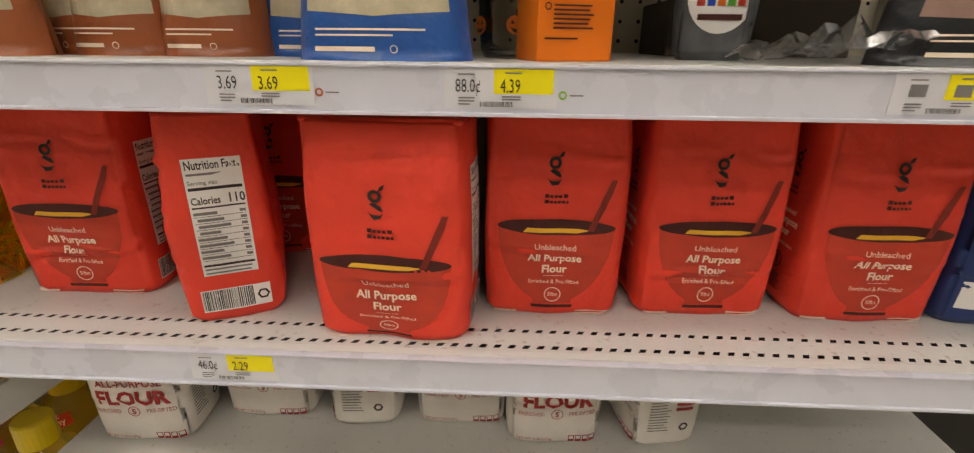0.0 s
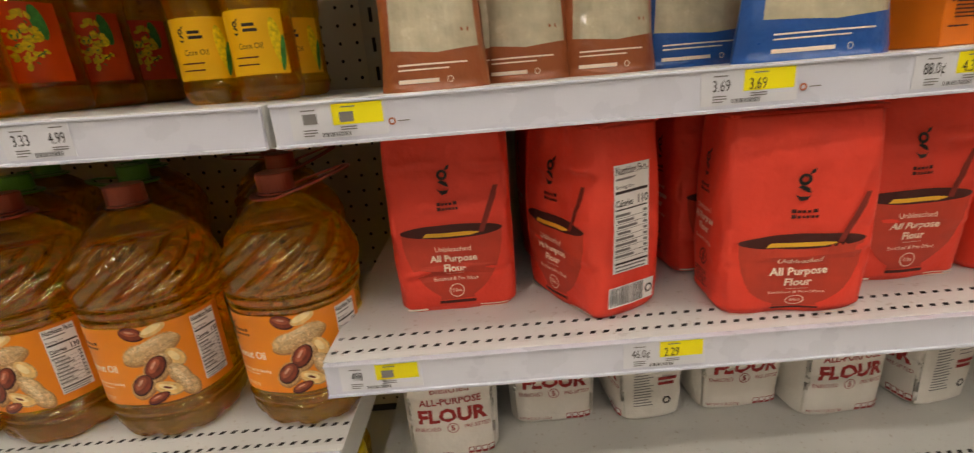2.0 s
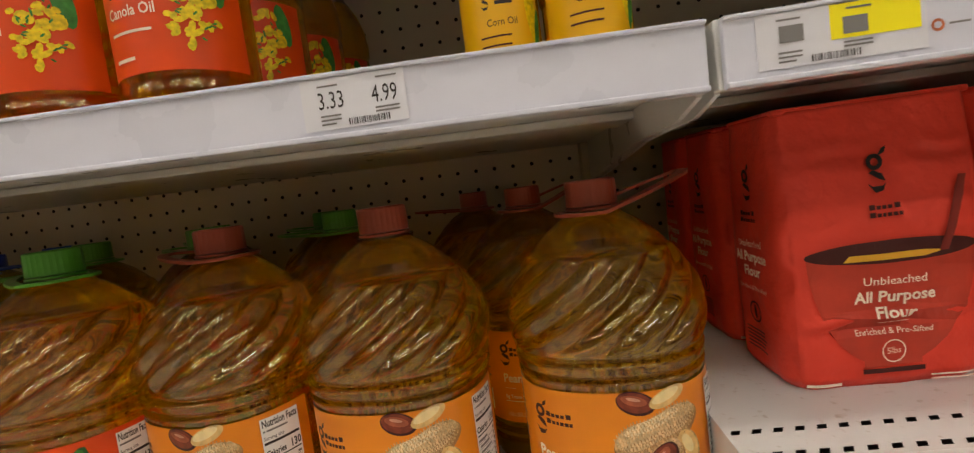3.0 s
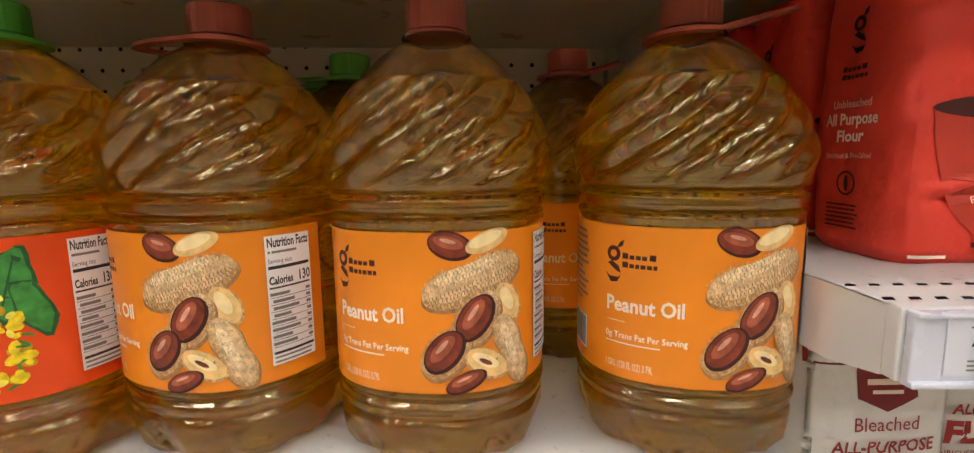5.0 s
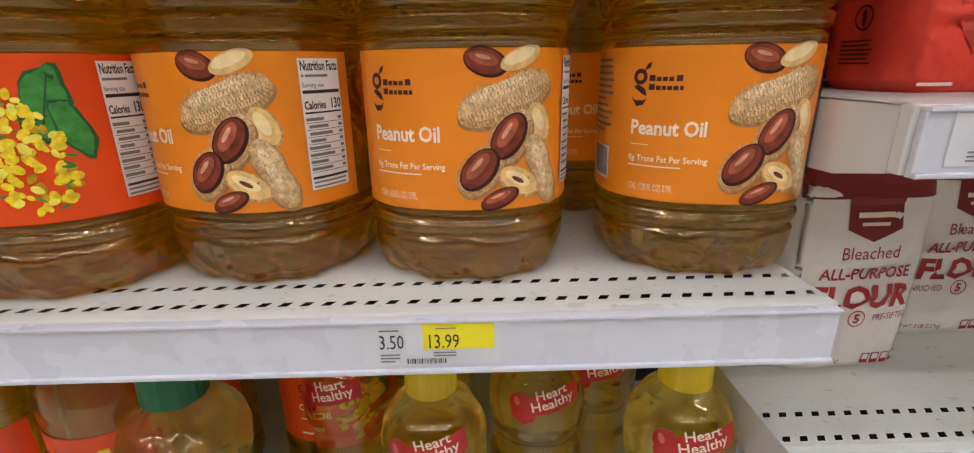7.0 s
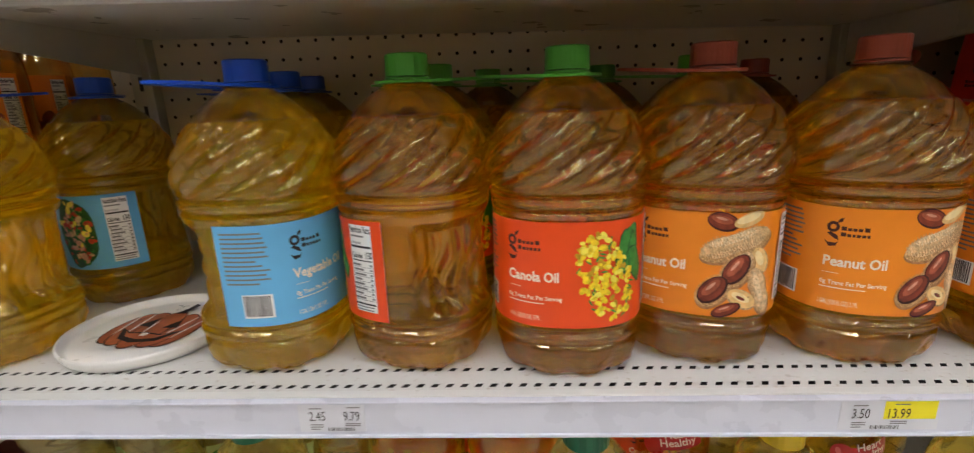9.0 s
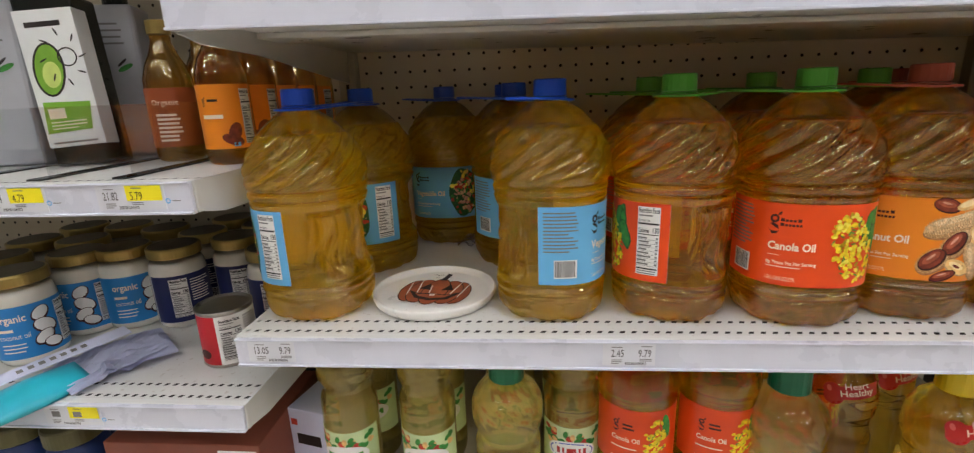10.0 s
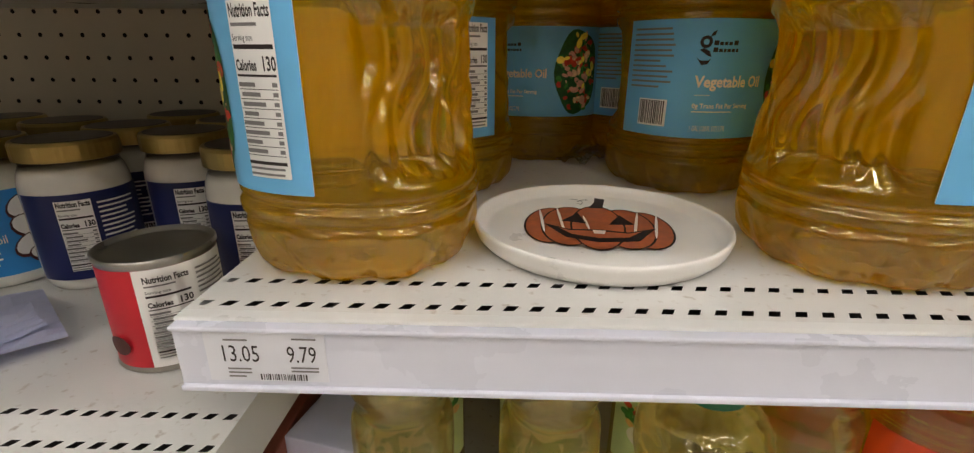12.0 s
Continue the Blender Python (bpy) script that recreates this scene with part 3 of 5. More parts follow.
def label_text(a, words, ink):
    a.emblem(ink, -0.0535, 0.0705, 0.026)
    name_bars(a, ink, -0.0475, 0.0725, 0.022, 0.0034)
    a.text("cream_ink", words, -0.058, 0.041, 0.0122, width=0.0047 * len(words), bold=0.00035)
    a.rect("cream_ink", -0.057, 0.0345, -0.045, 0.0349)
    a.text("cream_ink", "0g Trans Fat Per Serving", -0.058, 0.0245, 0.0052, width=0.050, bold=0.0001)
    a.lines("cream_ink", -0.058, -0.022, 0.0215, 0.0215, 1, 0.0008)
    a.text("cream_ink", "1 GAL (128 FL OZ) 3.79L", -0.058, 0.006, 0.0062, width=0.030)
    a.lines("ink_grey", -0.119, -0.076, 0.085, 0.040, 12, 0.0016, 5)
    a.barcode(-0.106, 0.008, -0.078, 0.030)


def bean_print(a, u, v, w, h, turn):
    a.ellipse("bean_dark", u, v, w, h, turn, 24)
    a.ellipse("bean", u - 0.04 * w, v + 0.06 * h, w * 0.9, h * 0.84, turn, 24)
    a.ellipse("bean_light", u - 0.08 * w, v + 0.22 * h, w * 0.66, h * 0.42, turn, 20)
    a.ellipse("bean_spot", u - 0.1 * w, v + 0.34 * h, w * 0.36, h * 0.14, turn, 14)


def shell_print(a, u, v, w, h, turn, pinch):
    """A peanut shell: dark rim, lit upper side, and a net of ridges along and across it."""
    c, s_ = math.cos(radians(turn)), math.sin(radians(turn))

    def at(p, q):
        q *= math.sqrt(max(0, 1 - p * p)) * (1 - pinch * math.exp(-(p / 0.35) ** 2))
        return u + c * p * w - s_ * q * h, v + s_ * p * w + c * q * h

    a.ellipse("shell_dark", u + 0.0006, v - 0.0014, w, h, turn, 40, pinch, 0.012)
    a.ellipse("shell_mid", u, v, w * 0.97, h * 0.93, turn, 40, pinch, 0.012)
    a.ellipse("shell", u, v + 0.14 * h, w * 0.92, h * 0.74, turn, 36, pinch)
    a.ellipse("shell_light", u - 0.1 * w, v + 0.42 * h, w * 0.62, h * 0.30, turn, 30, pinch * 0.6)
    rnd = random.Random(int(u * 1e4))
    for row in range(7):
        q = -0.84 + 0.28 * row
        p = -0.9
        while p < 0.86:
            step = rnd.uniform(0.055, 0.085)
            x0, y0 = at(p, q + rnd.uniform(-0.05, 0.05))
            x1, y1 = at(p + step * 0.62, q + rnd.uniform(-0.05, 0.05))
            t = 0.00035
            a.poly("shell_dark" if row < 3 else "shell_mid", [(x0, y0 - t), (x1, y1 - t), (x1, y1 + t), (x0, y0 + t)])
            x2, y2 = at(p, q + 0.06)
            x3, y3 = at(p + 0.012, q + 0.24)
            a.poly("shell_dark" if row < 3 else "shell_mid", [(x2 - t, y2), (x2 + t, y2), (x3 + t, y3), (x3 - t, y3)])
            p += step


def peanut_art():
    a = Art()
    label_text(a, "Peanut Oil", "ink_brown")
    bean_print(a, 0.0185, 0.0845, 0.0135, 0.0080, -14)
    a.ellipse("nut", 0.040, 0.0865, 0.0135, 0.0056, 20, 24)
    a.ellipse("nut_light", 0.039, 0.0875, 0.0105, 0.0034, 20, 18)
    shell_print(a, 0.031, 0.0645, 0.0325, 0.0138, 19, 0.26)
    a.ellipse("shell_mid", 0.0535, 0.0505, 0.0128, 0.0080, -62, 24)
    a.ellipse("nut", 0.053, 0.051, 0.0120, 0.0072, -62, 24)
    a.ellipse("nut_light", 0.0522, 0.0525, 0.0075, 0.0036, -62, 18)
    shell_print(a, 0.0335, 0.0425, 0.0185, 0.0124, 52, 0.0)
    shell_print(a, 0.0150, 0.0235, 0.0185, 0.0120, 44, 0.0)
    bean_print(a, 0.0325, 0.0435, 0.0152, 0.0098, 54)
    bean_print(a, 0.0140, 0.0245, 0.0152, 0.0098, 46)
    shell_print(a, 0.0555, 0.0225, 0.0235, 0.0108, -68, 0.25)
    a.ellipse("shell_mid", 0.039, 0.0165, 0.0145, 0.0082, -28, 24)
    a.ellipse("nut", 0.039, 0.0172, 0.0135, 0.0072, -28, 24)
    a.ellipse("nut_light", 0.038, 0.0185, 0.0090, 0.0034, -28, 18)
    a.ellipse("bean", 0.038, 0.0178, 0.0045, 0.0014, -28, 10)
    bean_print(a, 0.0265, 0.0068, 0.0130, 0.0058, 22)
    a.nutrition(0.076, 0.010, 0.1065, 0.088, "130")
    return a


def canola_art():
    a = Art()
    label_text(a, "Canola Oil", "ink_brown")
    rnd = random.Random(4)
    a.ellipse("leaf_dark", 0.052, 0.066, 0.0215, 0.0115, 75, 22, wobble=0.1)
    a.ellipse("leaf", 0.0515, 0.0665, 0.0195, 0.0098, 75, 22, wobble=0.1)
    a.ellipse("leaf_dark", 0.052, 0.066, 0.018, 0.0006, 75, 8)
    a.ellipse("leaf_dark", 0.062, 0.052, 0.018, 0.008, 110, 18, wobble=0.08)
    a.ellipse("leaf", 0.0615, 0.0525, 0.016, 0.0065, 110, 18, wobble=0.08)
    for i in range(190):
        t, q = rnd.uniform(0, 6.28), math.sqrt(rnd.random())
        u, v = 0.030 + 0.025 * q * math.cos(t), 0.044 + 0.038 * q * math.sin(t)
        u += 0.25 * (0.05 - v)
        k = ("petal_dark", "petal", "leaf", "petal", "petal_light", "petal")[i // 32]
        w = rnd.uniform(0.0022, 0.0042) if k != "leaf" else 0.0034
        a.ellipse(k, u, v, w, w * (0.65 if k != "leaf" else 0.25), rnd.uniform(0, 180), 8)
    a.nutrition(0.080, 0.008, 0.106, 0.088, "130")
    return a


def veg_art():
    a = Art()
    label_text(a, "Vegetable Oil", "ink")
    a.ellipse("leaf_dark", 0.040, 0.046, 0.028, 0.043, 0, 30, wobble=0.04)
    rnd = random.Random(7)
    for i in range(130):
        t, q = rnd.uniform(0, 6.28), math.sqrt(rnd.random())
        k = ("leaf", "tomato", "leaf", "shell", "tomato", "leaf_dark", "bean_spot", "petal_light")[i // 17]
        w = rnd.uniform(0.0025, 0.0055)
        a.ellipse(k, 0.040 + 0.024 * q * math.cos(t), 0.046 + 0.039 * q * math.sin(t), w, w * rnd.uniform(0.4, 0.8), rnd.uniform(0, 180), 9)
    a.nutrition(0.080, 0.008, 0.106, 0.088, "130")
    return a


def place(made, spots, z):
    """The first spot takes the thing itself, the others copies; spots are (x, y, turn)."""
    for i, (x, y, turn) in enumerate(spots):
        m = pose(x, y, z, 0, 0, turn)
        if i == 0:
            made.matrix_basis = m
        else:
            copy_thing(made, m)


G = "large oil bottles on the shelf"
pn = "gallon bottle of amber peanut oil with an orange label"
place(tagged(gallon_bottle("peanut", "peanut_oil", "cap_red", peanut_art(), "lab_peanut", (4, 0.085, 175), pn), group=G),
      [(-0.378, 0.126, -21), (-0.190, 0.44, 5)], DECK)
place(tagged(gallon_bottle("peanut", "peanut_oil", "cap_red", peanut_art(), "lab_peanut", None, "gallon bottle of amber peanut oil, orange label, no loop"), group=G),
      [(-0.229, 0.120, -5)], DECK)
place(tagged(gallon_bottle("peanut", "peanut_oil", "cap_red", peanut_art(), "lab_peanut", (16, 0.080, 25), "gallon bottle of amber peanut oil, orange label, tipped loop"), group=G),
      [(-0.058, 0.121, -10), (-0.115, 0.283, 12)], DECK)
cn = "gallon bottle of amber canola oil with a red-orange label"
place(tagged(gallon_bottle("canola", "canola_oil", "cap_green", canola_art(), "lab_canola", (2, 0.095, 150), cn), group=G),
      [(-0.516, 0.105, -3), (-0.665, 0.118, -107), (-0.66, 0.29, 10), (-0.50, 0.28, 0), (-0.335, 0.29, 10), (-0.60, 0.45, 0), (-0.42, 0.45, 0)], DECK)
vg = "gallon bottle of yellow vegetable oil with a light blue label"
place(tagged(gallon_bottle("vegetable", "veg_oil", "cap_blue", veg_art(), "lab_veg", (3, 0.09, 160), vg), group=G),
      [(-0.82, 0.118, 83), (-1.142, 0.117, -97), (-1.119, 0.293, -37), (-1.008, 0.455, 0), (-0.87, 0.315, 28), (-0.89, 0.462, 40)], DECK)


# ---- red flour bags ----
def bag_mapper(W, D, H, n, seed, crease=0.0050):
    def half(v):
        t = v / H
        return W * (0.985 + 0.03 * math.sin(math.pi * t)), D * (0.95 + 0.10 * math.sin(math.pi * min(1, t * 1.1)) - 0.06 * max(0, (t - 0.72) / 0.28) ** 2)

    def front(u, v, lift):
        w, d = half(v)
        k = min(1, abs(u) / w)
        y = d * (1 - k ** n) ** (1 / n)
        z = v
        crease_here = crease * (1 - k ** 6)
        y += crease_here * noise.noise(Vector((u * 22 + seed, v * 16, seed))) + 0.3 * crease_here * noise.noise(Vector((u * 45 + seed, v * 34, 3 + seed)))
        for fold, depth in ((0.066, 0.0032), (0.112, 0.0016), (0.172, 0.0030)):
            line = fold + 0.012 * math.sin(seed * 2.3 + fold * 40) + 0.08 * u * math.sin(seed + fold * 90) + 0.006 * noise.noise(Vector((u * 30, seed, fold)))
            d1 = (v - line) / 0.0042
            y += depth * (1 - k ** 6) * (math.exp(-d1 * d1) - 0.8 * math.exp(-(d1 + 1.7) ** 2)) * (0.55 + noise.noise(Vector((u * 24, seed, fold * 9))))
        return (u, -(y + lift), z)

    def side(u, v, lift):
        w, d = half(v)
        k = min(1, abs(u) / d)
        return (w * (1 - k ** n) ** (1 / n) + lift + 0.5 * crease * (1 - k ** 6) * noise.noise(Vector((u * 30, v * 20, seed + 9))), u, v)

    return half, front, side


def paper_bag(W, D, H, n, seed, crease=0.0050, rows=72, seg=96):
    half, front, side = bag_mapper(W, D, H, n, seed, crease)
    bm = bmesh.new()
    rings = []
    nf, ns = 34, 16
    seg = 2 * (nf + ns)
    for j in range(rows + 1):
        v = H * j / rows
        w, d = half(v)
        fu = [w * 0.905 * (2 * i / (nf - 1) - 1) for i in range(nf)]
        su = [d * 0.90 * (2 * i / (ns - 1) - 1) for i in range(ns)]
        pts = [front(u, v, 0)[:2] for u in fu] + [side(u, v, 0)[:2] for u in su]
        pts += [(-x, -y) for x, y, _ in (front(u, v, 0) for u in fu)] + [(-x, -y) for x, y, _ in (side(u, v, 0) for u in su)]
        e = 0.006 * max(0, 1 - v / 0.008)
        rings.append([bm.verts.new((x * (1 - e / W), y * (1 - e / D), v)) for x, y in pts])
    for lo, hi in zip(rings, rings[1:]):
        for i in range(seg):
            bm.faces.new((lo[i], lo[(i + 1) % seg], hi[(i + 1) % seg], hi[i]))
    bm.faces.new(rings[0][::-1])
    bm.faces.new(rings[-1])
    return bm, front, side


def flour_bag(seed, drop=0.0):
    b = thing("flour_bag", "red paper flour bag with a printed bowl, on the shelf", "flour bag", "red flour bags on the shelf")
    bm, front, side = paper_bag(0.069, 0.047, 0.206, 7, seed)
    body = part("bag", bm, M["flour_red"], b, smooth=True)
    part("folded_top", box(-0.066, 0.066, -0.04, 0.04, 0.204, 0.209, bevel=0.002), M["flour_red"], b)
    a = Art()
    bowl = [(-0.056, 0.100)] + [(-0.056 * math.cos(t) if abs(math.cos(t)) > 0.35 else -0.056 * 0.35 * math.copysign(1, math.cos(t)), 0.1 - 0.084 * math.sin(t)) for t in [math.pi * k / 18 for k in range(1, 18)]] + [(0.056, 0.1)]
    a.poly("bowl", bowl)
    a.ellipse("bowl_dark", 0, 0.101, 0.057, 0.008, 0, 32)
    a.poly("batter", [(-0.032, 0.0955), (0.02, 0.0955), (0.034, 0.0985), (0.02, 0.1), (-0.028, 0.1)])
    a.poly("spoon", [(0.030, 0.098), (0.036, 0.098), (0.052, 0.136), (0.055, 0.148), (0.050, 0.148), (0.046, 0.138)])
    a.rect("bowl_dark", -0.021, 0.012, 0.021, 0.0155)
    a.emblem("ink", -0.004, 0.158, 0.032)
    name_bars(a, "bowl_dark", -0.0125, 0.1305, 0.024, 0.0036)
    a.text("cream_ink", "Unbleached", 0, 0.078, 0.0085, "CENTER", width=0.040)
    a.text("cream_ink", "All Purpose", 0, 0.0655, 0.0115, "CENTER", width=0.053, bold=0.0003)
    a.text("cream_ink", "Flour", 0, 0.0535, 0.0115, "CENTER", width=0.025, bold=0.0003)
    a.rect("cream_ink", -0.01, 0.0495, 0.01, 0.0499)
    a.text("cream_ink", "Enriched & Pre-Sifted", 0, 0.041, 0.0062, "CENTER", width=0.050)
    a.ring("cream_ink", 0, 0.028, 0.0085, 0.0009)
    a.text("cream_ink", "5lbs", 0, 0.0262, 0.0065, "CENTER", width=0.010)
    a.lines("cream_ink", -0.06, -0.035, 0.006, 0.006, 1, 0.0022)
    a.lines("cream_ink", 0.025, 0.06, 0.0075, 0.0045, 2, 0.0012)
    a.lay(body, lambda u, v, lift: front(u, v - drop * min(1, v / 0.05), lift + 0.0006))
    s = Art()
    s.nutrition(-0.024, 0.053, 0.024, 0.168, "110")
    s.barcode(-0.030, 0.014, 0.018, 0.038)
    s.rect("paper", 0.018, 0.014, 0.032, 0.038)
    s.ring("ink", 0.025, 0.026, 0.006, 0.0022, 6)
    s.lay(body, lambda u, v, lift: side(u, v, lift + 0.0006))
    q = Art()
    q.emblem("ink", 0.0, 0.158, 0.030)
    name_bars(q, "bowl_dark", -0.0125, 0.1315, 0.024, 0.0036)
    q.text("cream_ink", "Unbleached", 0, 0.106, 0.008, "CENTER", width=0.034)
    q.text("cream_ink", "All Purpose", 0, 0.094, 0.0115, "CENTER", width=0.048, bold=0.0003)
    q.text("cream_ink", "Flour", 0, 0.082, 0.0115, "CENTER", width=0.024, bold=0.0003)
    q.text("cream_ink", "Enriched & Pre-Sifted", 0, 0.070, 0.0055, "CENTER", width=0.042)
    q.ring("bowl_dark", 0, 0.052, 0.009, 0.0016, 18)
    q.ellipse("bowl_dark", 0, 0.052, 0.002, 0.006, 0, 10)
    q.lines("bowl_dark", -0.02, 0.02, 0.036, 0.020, 6, 0.0012, 4)

    def left(u, v, lift):
        x, y, z = side(-u, v, lift + 0.0012)
        return (-x, -u, z)

    q.lay(body, left)
    return b


bags = [flour_bag(k * 3.7 + 1, 0.019 * (k == 2)) for k in range(3)]
for i, (x, y, turn) in enumerate([(0.137, 0.135, 1), (0.296, 0.112, -64), (0.490, 0.068, -4), (0.643, 0.122, 0), (0.798, 0.128, 2), (0.960, 0.125, 0),
                                  (0.137, 0.25, 2), (0.30, 0.26, 5), (0.475, 0.19, 3), (0.643, 0.24, 0), (0.80, 0.25, 0), (0.96, 0.25, 0), (0.14, 0.36, 0), (0.31, 0.38, 3)]):
    m = pose(x, y, FLOUR, 0, 0, turn)
    if i == 2:
        m = m @ Matrix.Diagonal((1.07, 1, 1, 1))
    if i < 3:
        bags[i].matrix_basis = m
    else:
        copy_thing(bags[i % 2], m)


# ---- pumpkin plate and scrap on the oil shelf ----
M["plate"] = mat("white_stoneware", rgb("f0ede6"), 0.3, vary=0.03, scale=25, bump=0.05, bump_scale=120)
M["pumpkin"] = mat("pumpkin_print", rgb("b0603a"), 0.4, vary=0.2, scale=120)
plate = thing("plate", "white round plate with a printed pumpkin face", "plate", at=pose(-0.985, 0.138, DECK, 0, 0, -8))
dish = part("dish", revolve(smooth_profile([(0, 0.076), (0.001, 0.081), (0.006, 0.086), (0.014, 0.0885), (0.0165, 0.0878), (0.0168, 0.0862), (0.012, 0.0835), (0.0085, 0.079), (0.0075, 0.06), (0.0072, 0.001)], 60), 72), M["plate"], plate, smooth=True)
a = Art()
for du, w in ((-0.033, 0.018), (0.033, 0.018), (-0.020, 0.019), (0.020, 0.019), (0, 0.018)):
    a.ellipse("ink", du, 0.0, w + 0.0014, 0.0364 - 0.2 * abs(du), 0, 28)
    a.ellipse("pumpkin", du, 0.0, w, 0.035 - 0.2 * abs(du), 0, 28)
for du, b in ((-0.040, 0.02), (-0.026, 0.025), (0.027, 0.025), (0.041, 0.02), (-0.008, 0.012)):
    a.ellipse("paper", du, 0.004, 0.0011, b, 10 if du < 0 else -10, 12)
a.poly("ink", [(-0.026, 0.004), (-0.008, 0.002), (-0.014, 0.020)])
a.poly("ink", [(0.026, 0.004), (0.008, 0.002), (0.017, 0.020)])
a.poly("ink", [(-0.038, -0.002), (-0.02, -0.009), (0.0, -0.007), (0.02, -0.009), (0.040, 0.0), (0.026, -0.021), (0.0, -0.026), (-0.022, -0.021)])
a.poly("pumpkin", [(-0.028, -0.007), (-0.02, -0.011), (0.0, -0.0095), (0.02, -0.011), (0.030, -0.006), (0.02, -0.0165), (0.0, -0.020), (-0.018, -0.0165)])
a.poly("paper", [(-0.004, -0.0085), (0.005, -0.0085), (0.004, -0.014), (-0.003, -0.014)])
a.poly("ink", [(-0.006, 0.030), (0.005, 0.031), (0.008, 0.050), (0.0, 0.053), (-0.001, 0.042)])
for k in range(12):
    t0, t1 = k * 0.55, (k + 1) * 0.55
    p = [(-0.006 - 0.002 * q - 0.005 * math.sin(q), 0.042 + 0.005 * math.cos(q)) for q in (t0, t1)]
    a.poly("ink", [p[0], p[1], (p[1][0], p[1][1] + 0.0009), (p[0][0], p[0][1] + 0.0009)])
a.lay(dish, lambda u, v, lift: (u, v * 1.3, 0.0082 + lift))


def crumpled(w, d, h, seed, n=14):
    """A thin crumpled sheet lying on a surface."""
    bm = bmesh.new()
    g = [[bm.verts.new((w * (i / n - 0.5), d * (j / n - 0.5), 0.001 + h * max(0, 0.5 + 0.9 * noise.noise(Vector((i * 0.42 + seed, j * 0.42, seed)))) * (0.3 + 0.7 * math.sin(math.pi * i / n)))) for i in range(n + 1)] for j in range(n + 1)]
    for j in range(n):
        for i in range(n):
            bm.faces.new((g[j][i], g[j][i + 1], g[j + 1][i + 1], g[j + 1][i]))
    ext = bmesh.ops.solidify(bm, geom=bm.faces[:], thickness=0.0004)
    return bm


M["film"] = clear_plastic("crumpled_clear_film", (0.86, 0.86, 0.86), 0.12, 1.6)
tagged(part("plastic_wrapper", crumpled(0.09, 0.05, 0.022, 4), M["film"]), "crumpled clear plastic wrapper on the shelf", "wrapper").matrix_basis = pose(-0.945, 0.40, DECK + 0.001, 0, 0, 15)


# ---- small bottles ----
def round_bottle(label, profile, oil_mat, cap_profile, cap_mat, band=None, warp=None, neck=None, group="small oil bottles on the shelf"):
    b = thing("oil_bottle", label, "bottle", group)
    part("filled_body", revolve(smooth_profile(profile, 56), 72, warp), M[oil_mat], b, smooth=True)
    if neck:
        part("neck", revolve(smooth_profile(neck, 12), 40, close_bottom=False, close_top=False), M["pet"], b, "clear empty neck", smooth=True)
    part("cap", revolve(cap_profile, 48, lambda a, z, r: r * (1 + 0.015 * (math.sin(24 * a) > 0))), M[cap_mat], b)
    if band:
        r, z0, z1, u, material, art = band
        mp = around(r, z0)
        lab = part("label", wrap_sheet(mp, -u, u, 0, z1 - z0, 48, 1), M[material], b, smooth=True)
        art.lay(lab, mp)
    return b


def canola_small_art():
    a = Art()
    a.emblem("ink_brown", -0.034, 0.066, 0.022)
    a.rect("ink_brown", -0.024, 0.067, -0.010, 0.070)
    a.rect("ink_brown", -0.024, 0.061, -0.008, 0.064)
    a.text("cream_ink", "Canola Oil", -0.040, 0.041, 0.011, width=0.040, bold=0.0002)
    a.rect("cream_ink", -0.040, 0.029, -0.004, 0.031)
    a.rect("cream_ink", -0.040, 0.010, -0.020, 0.0125)
    a.ellipse("leaf", 0.040, 0.066, 0.020, 0.007, 100, 14)
    rnd = random.Random(9)
    for i in range(60):
        t, q = rnd.uniform(0, 6.28), math.sqrt(rnd.random())
        a.ellipse("petal", 0.024 + 0.017 * q * math.cos(t), 0.046 + 0.032 * q * math.sin(t), rnd.uniform(0.003, 0.005), 0.0024, rnd.uniform(0, 180), 7)
    for i in range(18):
        t, q = rnd.uniform(0, 6.28), math.sqrt(rnd.random())
        a.ellipse("leaf", 0.024 + 0.015 * q * math.cos(t), 0.046 + 0.026 * q * math.sin(t), 0.0022, 0.0008, rnd.uniform(0, 180), 6)
    return a


def ribbed(a, z, r):
    return r * (1 + 0.012 * math.sin(9 * a + 60 * z) * (z > 0.15)) if z < 0.215 else r


CAP48 = [(0.238, 0.019), (0.239, 0.0205), (0.262, 0.020), (0.264, 0.018), (0.2642, 0.008)]
SMALL = [(0, 0.04), (0.004, 0.048), (0.015, 0.0515), (0.026, 0.051), (0.03, 0.0495), (0.034, 0.051), (0.125, 0.051), (0.129, 0.049), (0.134, 0.052), (0.15, 0.0525), (0.17, 0.050), (0.19, 0.043), (0.205, 0.034)]
SMALL_NECK = [(0.205, 0.034), (0.22, 0.025), (0.228, 0.0185), (0.24, 0.018)]
small = round_bottle("small canola oil bottle with a red-orange label", SMALL, "canola_oil", CAP48, "cap_green", (0.0517, 0.035, 0.123, 0.062, "lab_canola", canola_small_art()), ribbed, SMALL_NECK)
TALL = [(0, 0.045), (0.004, 0.054), (0.015, 0.0575), (0.09, 0.0575), (0.094, 0.0555), (0.1, 0.057), (0.2, 0.057), (0.204, 0.0585), (0.21, 0.056), (0.216, 0.0585), (0.225, 0.0585), (0.245, 0.055), (0.265, 0.045), (0.278, 0.034)]
